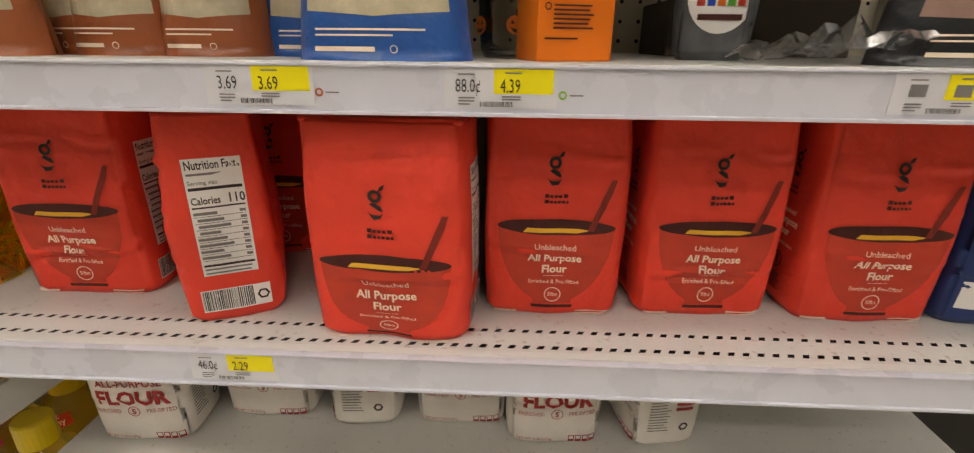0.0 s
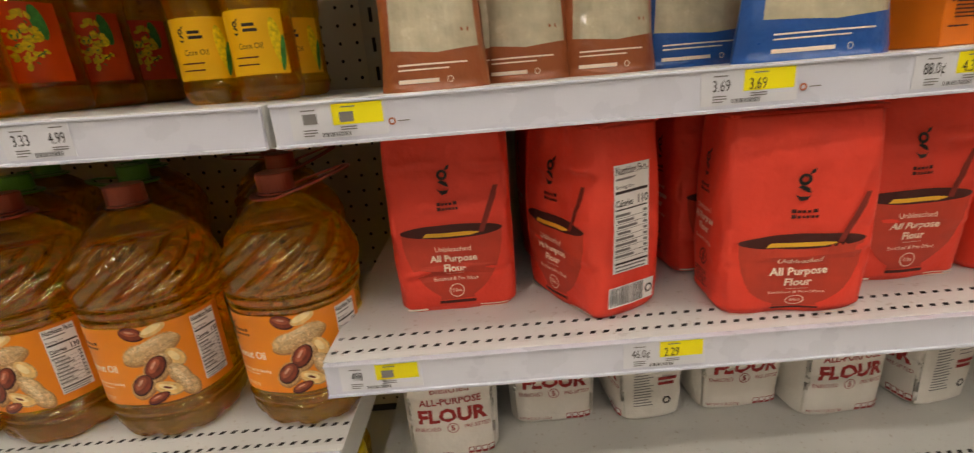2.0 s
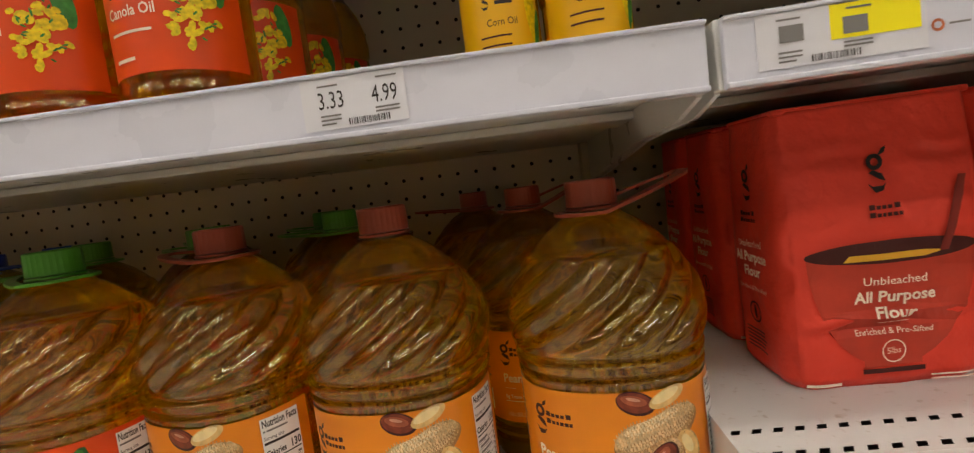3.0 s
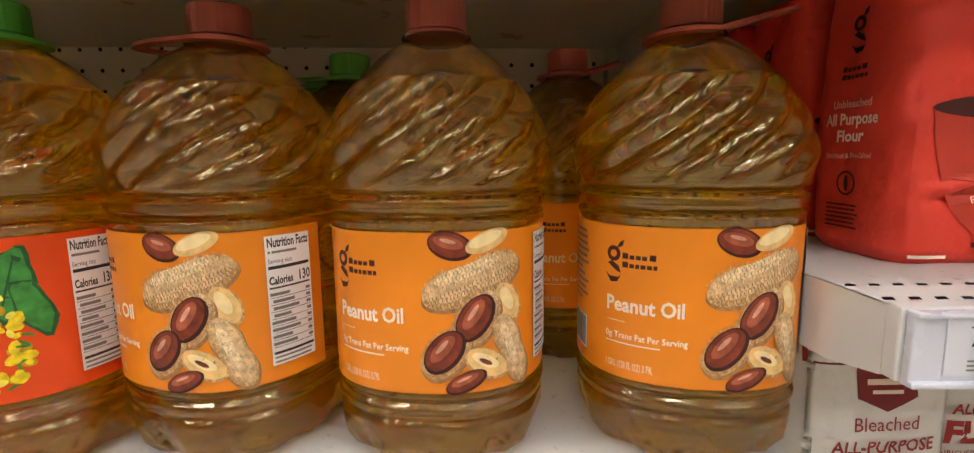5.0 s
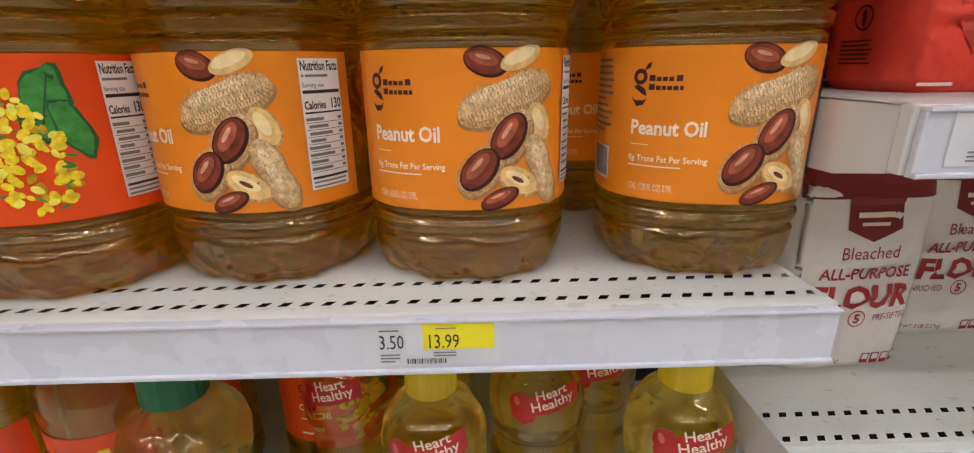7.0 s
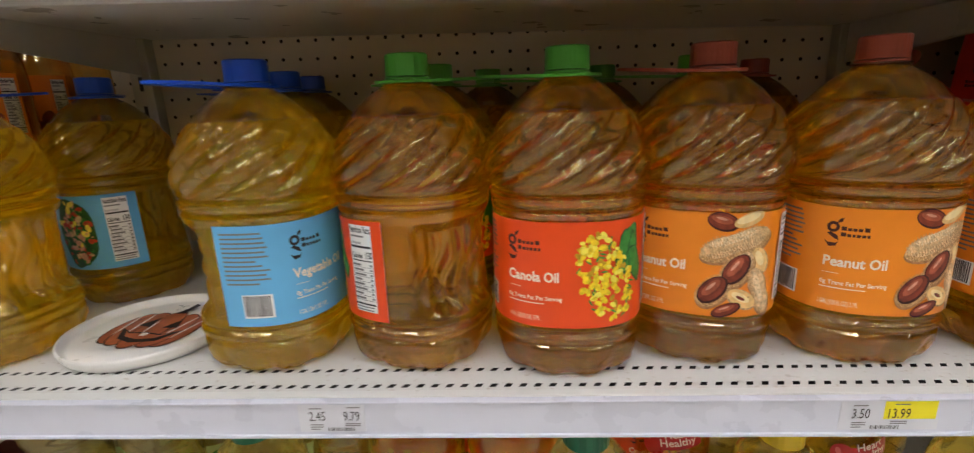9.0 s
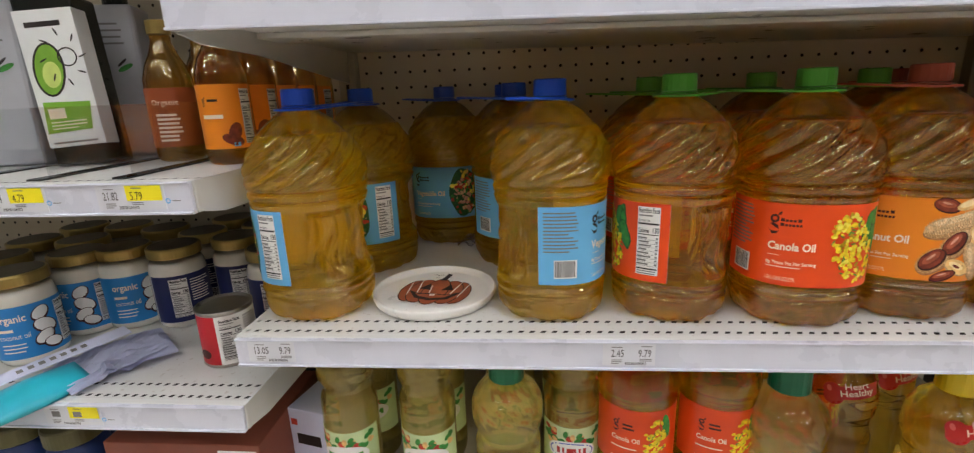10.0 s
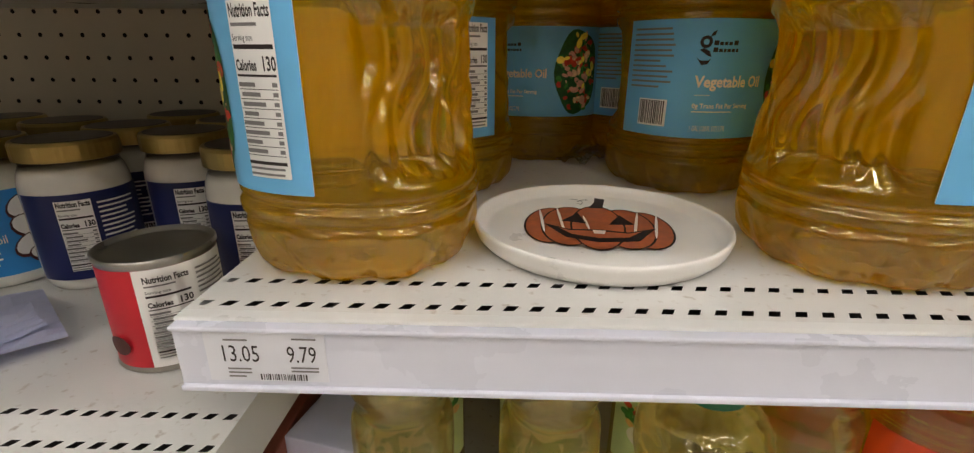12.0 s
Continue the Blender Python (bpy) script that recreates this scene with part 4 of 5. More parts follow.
tall = round_bottle("canola oil bottle with a red-orange label and green cap", TALL, "canola_oil", [(0.285, 0.019), (0.286, 0.0205), (0.304, 0.02), (0.306, 0.018)], "cap_green", (0.0577, 0.104, 0.198, 0.075, "lab_canola", canola_small_art()), None, [(0.278, 0.034), (0.285, 0.02)])
place(tall, [(-0.690, 0.150, -6), (-0.572, 0.155, -3), (-0.69, 0.275, 0), (-0.572, 0.28, 0), (-0.40, 0.25, 20)], LOW_O)
small.matrix_basis = pose(-0.365, 0.112, TOP + 0.0064, 0, 0, 14)
for x in (-0.365, -0.48, -0.595):
    for k in range(4):
        if x == -0.365 and k == 0:
            continue
        copy_thing(small, pose(x, 0.112 + 0.107 * k, TOP - 0.0175 * x, 0, 0, 14 if x > -0.4 else 8))

def heart_art():
    a = Art()
    a.poly("heart", [(-0.030, 0.012), (0.034, 0.026), (0.036, 0.004), (-0.028, -0.008)])
    a.ellipse("heart", -0.027, 0.006, 0.012, 0.012, 0, 16)
    a.ellipse("heart", -0.024, -0.004, 0.013, 0.012, 0, 16)
    a.ellipse("heart_light", -0.031, 0.008, 0.003, 0.005, 20, 10)
    a.text("cream_ink", "Heart", -0.012, 0.011, 0.0135, turn=12, width=0.032, bold=0.0002)
    a.text("cream_ink", "Healthy", -0.016, -0.001, 0.0135, turn=12, width=0.044, bold=0.0002)
    return a


M["heart"] = mat("red_sticker", rgb("c0241c"), 0.3, vary=0.08, scale=60)
M["heart_light"] = mat("red_sticker_light", rgb("dd6a60"), 0.3, vary=0.05)
M["corn_oil"] = oil("corn_oil", rgb("ffe060"), rgb("f0b418"), 0.03)
CORN = [(0, 0.04), (0.004, 0.046), (0.015, 0.049), (0.1, 0.049), (0.11, 0.044), (0.13, 0.044), (0.145, 0.049), (0.175, 0.0495), (0.19, 0.046), (0.205, 0.038), (0.214, 0.029), (0.219, 0.023), (0.223, 0.02)]
HCAP = [(0.222, 0.0215), (0.2225, 0.023), (0.260, 0.0225), (0.263, 0.0205), (0.2633, 0.008)]
hh = round_bottle("yellow corn oil bottle, yellow cap, red sticker", CORN, "corn_oil", HCAP, "cap_yellow", None, ribbed)
sticker = part("sticker", revolve([(0.1452, 0.0496), (0.1454, 0.0497)], 8, close_bottom=False, close_top=False), M["heart"], hh)
heart_art().lay(sticker, lambda u, v, lift: ((0.0501 + lift - 0.10 * max(0, v + 0.005)) * math.sin(u / 0.05), -(0.0501 + lift - 0.10 * max(0, v + 0.005)) * math.cos(u / 0.05), 0.182 + v), 0.005, 2)
place(hh, [(-0.268, 0.125, 0), (-0.038, 0.125, -5), (-0.365, 0.205, -12), (-0.165, 0.185, 6), (-0.095, 0.235, 0), (-0.28, 0.25, 10)], LOW_O)

PALE = [(0, 0.036), (0.004, 0.041), (0.02, 0.043), (0.09, 0.043), (0.12, 0.0425), (0.17, 0.043), (0.190, 0.0425), (0.203, 0.038), (0.209, 0.036), (0.216, 0.038), (0.228, 0.0425), (0.25, 0.043), (0.262, 0.041), (0.272, 0.034), (0.28, 0.026)]


def faceted(a, z, r):
    if 0.155 < z < 0.2:
        return r * (1 + 0.012 * math.sin(8 * a))
    if z > 0.22:
        return r * (1 + 0.02 * abs(math.sin(4 * a + 90 * (z - 0.24))) - 0.01)
    return r


def salad_art(logo):
    a = Art()
    rnd = random.Random(11)
    for i in range(40):
        a.ellipse(("leaf", "tomato", "nut", "leaf")[i % 4], rnd.uniform(-0.045, 0.045), rnd.uniform(0.055, 0.078), 0.006, 0.004, rnd.uniform(0, 180), 8)
    a.ellipse("paper", 0, 0.045, 0.038, 0.018, 0, 24)
    if logo:
        a.ellipse("cap_blue", 0, 0.045, 0.034, 0.015, 0, 24)
        a.ellipse("paper", 0, 0.045, 0.032, 0.0135, 0, 24)
        a.rect("heart", -0.022, 0.040, 0.022, 0.051)
    else:
        a.rect("cap_green", -0.028, 0.040, 0.028, 0.050)
    return a


M["lab_pale"] = mat("label_pale_green", rgb("cfe0a8"), 0.4, vary=0.06, scale=40)
PCAP = [(0.278, 0.02), (0.279, 0.0215), (0.300, 0.021), (0.302, 0.019), (0.3022, 0.01)]
pale = round_bottle("pale vegetable oil bottle with a salad label", PALE, "pale_oil", PCAP, "cap_teal", (0.0437, 0.06, 0.146, 0.06, "lab_pale", salad_art(False)), faceted)
place(pale, [(-1.135, 0.142, 0), (-1.010, 0.142, 0), (-1.135, 0.25, 0), (-1.01, 0.25, 5), (-0.885, 0.25, 0)], LOW_O)
pale2 = round_bottle("pale vegetable oil bottle with an oval label", PALE, "pale_oil", PCAP, "cap_teal", (0.0437, 0.06, 0.146, 0.06, "lab_pale", salad_art(True)), faceted)
place(pale2, [(-0.785, 0.165, -5), (-0.785, 0.27, 0)], LOW_O)
CRYSTAL = [(0, 0.04), (0.004, 0.048), (0.02, 0.050), (0.12, 0.050), (0.135, 0.045), (0.15, 0.050), (0.165, 0.053), (0.185, 0.054), (0.2, 0.050), (0.213, 0.040), (0.222, 0.030), (0.228, 0.024)]
CCAP = [(0.226, 0.0245), (0.227, 0.0262), (0.268, 0.0255), (0.271, 0.023), (0.2712, 0.01)]
cry = round_bottle("pale oil bottle with a dark green cap", CRYSTAL, "pale_oil", CCAP, "cap_teal", None, lambda a, z, r: r * (1 + (0.03 * abs(math.sin(7 * a + 120 * z)) - 0.015) * (z > 0.15)))
place(cry, [(-0.490, 0.118, 0), (-0.885, 0.135, 20)], LOW_O)

CORNB = [(0, 0.026), (0.003, 0.031), (0.012, 0.034), (0.02, 0.034), (0.024, 0.0325), (0.09, 0.0325), (0.094, 0.034), (0.12, 0.036), (0.14, 0.034), (0.165, 0.026), (0.185, 0.017)]
corn_art = Art()
corn_art.emblem("ink", -0.006, 0.046, 0.016)
corn_art.rect("ink", 0.002, 0.046, 0.014, 0.049)
corn_art.rect("ink", 0.002, 0.041, 0.016, 0.044)
corn_art.text("ink_brown", "Corn Oil", -0.006, 0.025, 0.008, width=0.024)
corn_art.lines("ink_brown", -0.012, 0.014, 0.017, 0.01, 2, 0.0014)
corn_art.ellipse("petal", 0.033, 0.03, 0.006, 0.024, 8, 16)
corn_art.ellipse("leaf", 0.037, 0.02, 0.003, 0.018, -8, 10)
corn = round_bottle("small corn oil bottle with a yellow label", CORNB, "canola_oil", [(0.183, 0.0175), (0.184, 0.019), (0.203, 0.0185), (0.205, 0.016)], "cap_yellow", (0.0331, 0.026, 0.088, 0.042, "lab_yellow", corn_art), None)
place(corn, [(-0.112, 0.152, -8), (-0.042, 0.128, -12), (-0.112, 0.24, 0), (-0.04, 0.22, 0)], TOP + 0.0015)


# ---- white flour bags on the low shelf ----
M["flour_white"] = mat("white_paper", rgb("ece7de"), 0.6, vary=0.05, scale=18, bump=0.6, bump_scale=28, bump_depth=0.008, rand=0.04)
M["ink_red"] = mat("red_ink", rgb("a82a26"), 0.5, vary=0.05)
M["ink_maroon"] = mat("maroon_print", rgb("84201c"), 0.5, vary=0.06)


def white_bag(seed):
    b = thing("flour_bag", "white paper flour bag with red lettering on the low shelf", "flour bag", "white flour bags on the low shelf")
    bm, front, side = paper_bag(0.064, 0.05, 0.196, 5, seed, 0.0024)
    body = part("bag", bm, M["flour_white"], b, smooth=True)
    a = Art()
    a.rect("ink_maroon", -0.060, 0.166, 0.060, 0.194)
    a.poly("ink_maroon", [(-0.024, 0.168), (-0.024, 0.140), (0, 0.129), (0.024, 0.140), (0.024, 0.168)])
    a.rect("cream_ink", -0.016, 0.150, 0.016, 0.1545)
    a.rect("cream_ink", -0.012, 0.143, 0.012, 0.146)
    a.text("ink_red", "Bleached", 0, 0.114, 0.016, "CENTER", width=0.052)
    a.text("ink_red", "ALL-PURPOSE", 0, 0.096, 0.0145, "CENTER", width=0.084, bold=0.0003)
    a.text("ink_red", "FLOUR", 0, 0.068, 0.030, "CENTER", width=0.094, bold=0.0012)
    a.text("ink_red", "ENRICHED", -0.034, 0.0545, 0.009, "CENTER", width=0.034)
    a.ring("ink_red", 0, 0.0575, 0.008, 0.001)
    a.text("ink_red", "5", 0, 0.0535, 0.012, "CENTER", bold=0.0004)
    a.text("ink_red", "PRE-SIFTED", 0.034, 0.0545, 0.009, "CENTER", width=0.036)
    a.text("ink_red", "NET WT. 5 LB (2.27kg)", -0.028, 0.011, 0.0065, "CENTER", width=0.048)
    for k in range(4):
        a.rect("ink_red", 0.018 + 0.0095 * k, 0.008, 0.026 + 0.0095 * k, 0.019)
        a.rect("paper", 0.019 + 0.0095 * k, 0.012, 0.025 + 0.0095 * k, 0.018)
    a.lay(body, lambda u, v, lift: front(u, v, lift + 0.0006))
    s = Art()
    s.lines("ink_grey", -0.030, 0.0, 0.11, 0.03, 18, 0.0016, 3)
    s.rect("ink_red", 0.006, 0.070, 0.034, 0.075)
    s.rect("ink_red", 0.006, 0.062, 0.030, 0.067)
    s.ring("ink", 0.02, 0.035, 0.007, 0.003, 6)
    s.lines("ink_grey", 0.006, 0.034, 0.11, 0.085, 5, 0.0014, 8)
    s.lay(body, lambda u, v, lift: side(u, v, lift + 0.0006))
    return b


wb = [white_bag(2.3), white_bag(7.9)]
for i, (x, y, turn, z) in enumerate([(0.105, 0.180, 4, 0), (0.255, 0.235, 0, 0), (0.395, 0.240, -85, 0), (0.535, 0.235, 2, 0), (0.665, 0.205, 4, 0), (0.81, 0.225, -80, 0),
                                     (0.105, 0.30, 0, 0), (0.24, 0.36, 0, 0), (0.39, 0.37, 0, 0), (0.53, 0.36, 0, 0)]):
    m = pose(x, y, LOW_F, 0, 0, turn)
    if i < 2:
        wb[i].matrix_basis = m
    else:
        copy_thing(wb[i % 2], m)


# ---- pouches and boxes on the upper shelf ----
M["pouch_orange"] = mat("pouch_orange_film", rgb("9c5632"), 0.3, vary=0.08, scale=20, bump=0.7, bump_scale=24, bump_depth=0.008, coat=0.3)
M["pouch_blue"] = mat("pouch_blue_film", rgb("27589e"), 0.3, vary=0.08, scale=20, bump=0.7, bump_scale=24, bump_depth=0.008, coat=0.3)
M["pouch_black"] = mat("pouch_black_film", rgb("26282a"), 0.3, vary=0.08, scale=20, bump=0.7, bump_scale=24, bump_depth=0.008, coat=0.3)
M["meal"] = mat("meal_in_window", rgb("c2b69a"), 0.25, vary=0.12, scale=70, bump=0.6, bump_scale=24, bump_depth=0.008, coat=0.8)
M["meal_pink"] = mat("meal_pinkish", rgb("9c7e72"), 0.3, vary=0.12, scale=50, bump=0.2, bump_scale=60, coat=0.4)
M["carton_orange"] = mat("orange_card", rgb("ee7a1c"), 0.4, vary=0.04, scale=30)
M["ink_pumpkin"] = mat("orange_pumpkin_print", rgb("e0701c"), 0.4, vary=0.1, scale=80)


def pouch(label, film, window, title, W, H, seed):
    b = thing("pouch", label, "pouch", "pouches on the upper shelf")
    D = 0.034

    def front(u, v, lift):
        t = v / H
        d = D * (1 - t ** 1.6) + 0.002
        w = W * (1.0 - 0.10 * math.sin(math.pi * min(1, t * 1.2)))
        k = min(1, abs(u) / W)
        y = d * max(0.0, 1 - k ** 2.4) ** 0.6 + 0.002 * noise.noise(Vector((u * 30 + seed, v * 22, seed)))
        return (u * w / W, -(y + lift), v)

    bm = bmesh.new()
    n, rows = 40, 20
    for sgn in (1, -1):
        g = []
        for j in range(rows + 1):
            line = []
            for i in range(n + 1):
                u, v = W * (2 * i / n - 1), H * j / rows
                x, y, z = front(u, v, 0)
                line.append(bm.verts.new((x, y * sgn, z)))
            g.append(line)
        for j in range(rows):
            for i in range(n):
                q = (g[j][i], g[j][i + 1], g[j + 1][i + 1], g[j + 1][i])
                bm.faces.new(q if sgn > 0 else q[::-1])
        if sgn > 0:
            low = g[0]
        else:
            bm.faces.new(low + g[0][::-1])
    body = part("film_bag", bm, M[film], b, smooth=True)
    part("top_seal", box(-W, W, -0.0025, 0.0025, H - 0.012, H + 0.002, bevel=0.001), M[film], b)
    a = Art()
    v0, v1 = 0.032, 0.082
    p = [(-W * 0.82, v0 + 0.004), (0, v0), (W * 0.82, v0 + 0.004), (W * 0.80, v1), (-W * 0.80, v1)]
    a.poly(window, p)
    if title:
        a.text("cream_ink", title, 0, 0.098, 0.014, "CENTER", width=1.2 * W, bold=0.0002)
        a.rect("cream_ink", -W * 0.7, 0.088, W * 0.3, 0.090)
    a.rect("cream_ink", -W * 0.7, 0.022, W * 0.55, 0.0235)
    a.rect("cream_ink", -W * 0.7, 0.018, W * 0.2, 0.0193)
    a.rect("cream_ink", -W * 0.7, 0.007, W * 0.0, 0.0105)
    a.ring("cream_ink", W * 0.2, 0.0088, 0.003, 0.0007, 12)
    a.lay(body, front)
    return b


alm = pouch("orange almond flour pouch with a clear window", "pouch_orange", "meal", "Almond Flour", 0.052, 0.20, 2.0)
place(alm, [(0.318, 0.115, 3), (0.142, 0.062, 8), (0.232, 0.115, -2), (0.185, 0.13, -20), (0.24, 0.22, 0), (0.34, 0.22, 0)], TOP)
blu = pouch("blue gluten free flour pouch with a clear window", "pouch_blue", "meal", "", 0.072, 0.20, 5.0)
place(blu, [(0.492, 0.052, 0), (0.42, 0.145, 10), (0.46, 0.22, 0)], TOP)
blk = pouch("black and pink pouch with a clear window", "pouch_black", "meal_pink", "", 0.09, 0.20, 8.0)
place(blk, [(0.975, 0.06, -4)], TOP)

carton = thing("carton", "orange cardboard carton with a nutrition panel", "carton", at=pose(0.640, 0.088, TOP, 0, 0, 18))
cb = part("box", box(-0.034, 0.034, -0.026, 0.026, 0, 0.17, bevel=0.0012), M["carton_orange"], carton)
a = Art()
a.nutrition(-0.022, 0.050, 0.030, 0.150, "120")
a.ring("ink_brown", -0.026, 0.042, 0.003, 0.001, 12)
a.lines("ink_brown", -0.021, 0.022, 0.043, 0.026, 6, 0.0014, 4)
a.lines("ink_brown", -0.028, 0.010, 0.018, 0.018, 1, 0.0014, 4)
a.lay(cb, lambda u, v, lift: (u, -0.026 - lift, v))

cup = thing("tumbler", "clear tumbler printed with orange pumpkin faces", "tumbler", at=pose(0.60, 0.16, TOP))
glass_cup = part("cup", revolve(smooth_profile([(0.0, 0.001), (0.0, 0.034), (0.004, 0.036), (0.12, 0.042), (0.12, 0.0405), (0.006, 0.0345), (0.005, 0.001)], 30), 48), M["pet"], cup, smooth=True)
a = Art()
for k, v in ((-2, 0.03), (-1, 0.065), (0, 0.03), (1, 0.065), (2, 0.03), (-2, 0.095), (0, 0.095), (2, 0.095)):
    u = k * 0.021
    a.ellipse("ink_pumpkin", u, v, 0.010, 0.0085, 0, 16)
    a.rect("ink", u - 0.0015, v + 0.008, u + 0.0015, v + 0.013)
    a.poly("ink", [(u - 0.006, v + 0.001), (u - 0.002, v + 0.001), (u - 0.004, v + 0.0045)])
    a.poly("ink", [(u + 0.006, v + 0.001), (u + 0.002, v + 0.001), (u + 0.004, v + 0.0045)])
    a.poly("ink", [(u - 0.006, v - 0.002), (u, v - 0.004), (u + 0.006, v - 0.002), (u + 0.003, v - 0.0065), (u - 0.003, v - 0.0065)])
a.lay(glass_cup, around(0.0425))

M["cereal"] = mat("cereal_bag_film", rgb("5c5e60"), 0.3, vary=0.3, scale=40, bump=0.3, bump_scale=50)
cer = thing("cereal_bag", "small printed cereal bag with a white badge", "cereal bag", at=pose(0.79, 0.15, TOP, 0, 0, -6))
bm, front, side = paper_bag(0.036, 0.02, 0.12, 3, 5.5, 0.003)
cbody = part("bag", bm, M["cereal"], cer, smooth=True)
a = Art()
a.ellipse("paper", 0, 0.058, 0.030, 0.034, 0, 28)
for k, c in enumerate(("cap_blue", "tomato", "cap_green", "ink_pumpkin", "cap_blue")):
    a.rect(c, -0.022 + 0.009 * k, 0.062, -0.015 + 0.009 * k, 0.072)
    a.rect(("tomato", "cap_blue", "ink_pumpkin", "cap_green", "tomato")[k], -0.022 + 0.009 * k, 0.048, -0.015 + 0.009 * k, 0.058)
a.rect("ink_brown", -0.02, 0.036, 0.02, 0.041)
a.lay(cbody, front)
tagged(part("plastic_wrapper", crumpled(0.15, 0.09, 0.035, 9), M["film"]), "crumpled clear plastic bag on the upper shelf", "wrapper").matrix_basis = pose(0.865, 0.07, TOP + 0.001, 0, 0, 8)
M["card_dark"] = mat("dark_cardboard", rgb("4a4036"), 0.7, vary=0.15, scale=20)
box_ob = thing("cardboard_box", "dark cardboard box at the back of the shelf", "box", at=pose(0.92, 0.40, TOP))
part("box", box(-0.12, 0.12, -0.07, 0.07, 0, 0.07, bevel=0.002), M["card_dark"], box_ob)
part("flap", box(-0.12, 0.12, -0.068, -0.064, 0.07, 0.12, bevel=0.001), M["card_dark"], box_ob)
M["bag_navy"] = mat("navy_paper", rgb("24386c"), 0.45, vary=0.08, scale=20, bump=0.2, bump_scale=60)
nb = thing("flour_bag", "dark blue paper bag beside the red flour bags", "flour bag", at=pose(1.10, 0.125, FLOUR))
bm, front, side = paper_bag(0.062, 0.045, 0.19, 6, 12.0)
nbody = part("bag", bm, M["bag_navy"], nb, smooth=True)
a = Art()
a.rect("paper", -0.05, 0.02, 0.05, 0.05)
a.lay(nbody, front)


# ---- coconut oil jars, can and package on the neighbouring bay ----
M["coconut"] = mat("coconut_oil_in_glass", rgb("e8e4d8"), 0.12, vary=0.05, scale=40, coat=0.8)
M["lid_gold"] = mat("gold_lid", rgb("b09a5c"), 0.35, metal=0.85, vary=0.08, scale=60)
M["lid_top"] = mat("lid_top_dark", rgb("5a5444"), 0.4, metal=0.7, vary=0.1, scale=60)
M["lab_jar"] = mat("label_jar_blue", rgb("2f86cc"), 0.4, vary=0.04, scale=40)
M["lab_navy"] = mat("label_jar_navy", rgb("20285c"), 0.4, vary=0.04, scale=40)
JS = 1.27  # size of the jars
JAR = [(0, 0.028), (0.002, 0.033), (0.008, 0.0355), (0.07, 0.0355), (0.078, 0.0345), (0.084, 0.0315)]


def scaled(bm):
    bmesh.ops.scale(bm, vec=(JS, JS, JS * 1.13), verts=bm.verts[:])
    return bm


def jar(label, lab_mat, plain):
    b = thing("jar", label, "jar", "coconut oil jars on the shelf")
    part("glass", scaled(revolve(smooth_profile(JAR, 20), 48)), M["coconut"], b, "white coconut oil in clear glass", smooth=True)
    part("shoulder", scaled(revolve([(0.084, 0.0315), (0.088, 0.0305), (0.094, 0.0305)], 40, close_bottom=False, close_top=False)), M["pet"], b, smooth=True)
    lid = part("lid", scaled(revolve([(0.0885, 0.032), (0.089, 0.0335), (0.099, 0.0335), (0.101, 0.0325), (0.1013, 0.0312)], 90, lambda a, z, r: r * (1 + 0.006 * (math.sin(45 * a) > 0)))), M["lid_gold"], b)
    part("lid_top", scaled(revolve([(0.1008, 0.0308), (0.1016, 0.030), (0.1017, 0.001)], 40)), M["lid_top"], lid)
    base = around(0.0360, 0.010)

    def mp(u, v, lift):
        x, y, z = base(u, v * 1.05, lift)
        return JS * x, JS * y, JS * 1.13 * z

    lab = part("label", wrap_sheet(mp, -0.048, 0.052, 0, 0.056, 40, 1), M[lab_mat], b, smooth=True)
    a = Art()
    if plain:
        a.nutrition(-0.022, 0.006, 0.0, 0.052, "130")
        a.lines("paper", 0.003, 0.030, 0.049, 0.024, 9, 0.0012, 2)
        a.barcode(0.006, 0.004, 0.028, 0.018)
    else:
        a.text("cream_ink", "organic", -0.026, 0.040, 0.011, width=0.030, bold=0.0002)
        a.rect("cream_ink", -0.026, 0.030, -0.010, 0.033)
        a.text("cream_ink", "coconut oil", -0.026, 0.022, 0.008, width=0.030)
        a.lines("cream_ink", -0.026, 0.0, 0.016, 0.008, 3, 0.0012, 6)
        for u, v, w, h, t in ((0.018, 0.044, 0.009, 0.006, 30), (0.020, 0.030, 0.011, 0.007, -20), (0.017, 0.018, 0.010, 0.006, 25), (0.024, 0.010, 0.009, 0.005, -10)):
            a.ellipse("ink_brown", u, v, w + 0.0015, h + 0.0015, t, 14)
            a.ellipse("paper", u, v + 0.0008, w, h, t, 14)
        a.nutrition(0.034, 0.006, 0.050, 0.052, "130")
    a.lay(lab, mp)
    return b


j1 = jar("glass jar of coconut oil, bright blue label, gold lid", "lab_jar", False)
place(j1, [(-1.645, 0.138, 42), (-1.632, 0.236, 5), (-1.567, 0.262, 44), (-1.75, 0.11, 30), (-1.75, 0.21, 30), (-1.69, 0.31, 20), (-1.79, 0.31, 0), (-1.58, 0.385, 0), (-1.68, 0.41, 0), (-1.78, 0.41, 0), (-1.85, 0.2, 0)], LOW_L)
j2 = jar("glass jar of coconut oil, navy label, gold lid", "lab_navy", True)
place(j2, [(-1.476, 0.266, 50), (-1.390, 0.318, 42), (-1.298, 0.345, 60), (-1.285, 0.250, 30), (-1.48, 0.355, 0), (-1.385, 0.41, 0), (-1.29, 0.43, 0), (-1.48, 0.46, 0)], LOW_L)

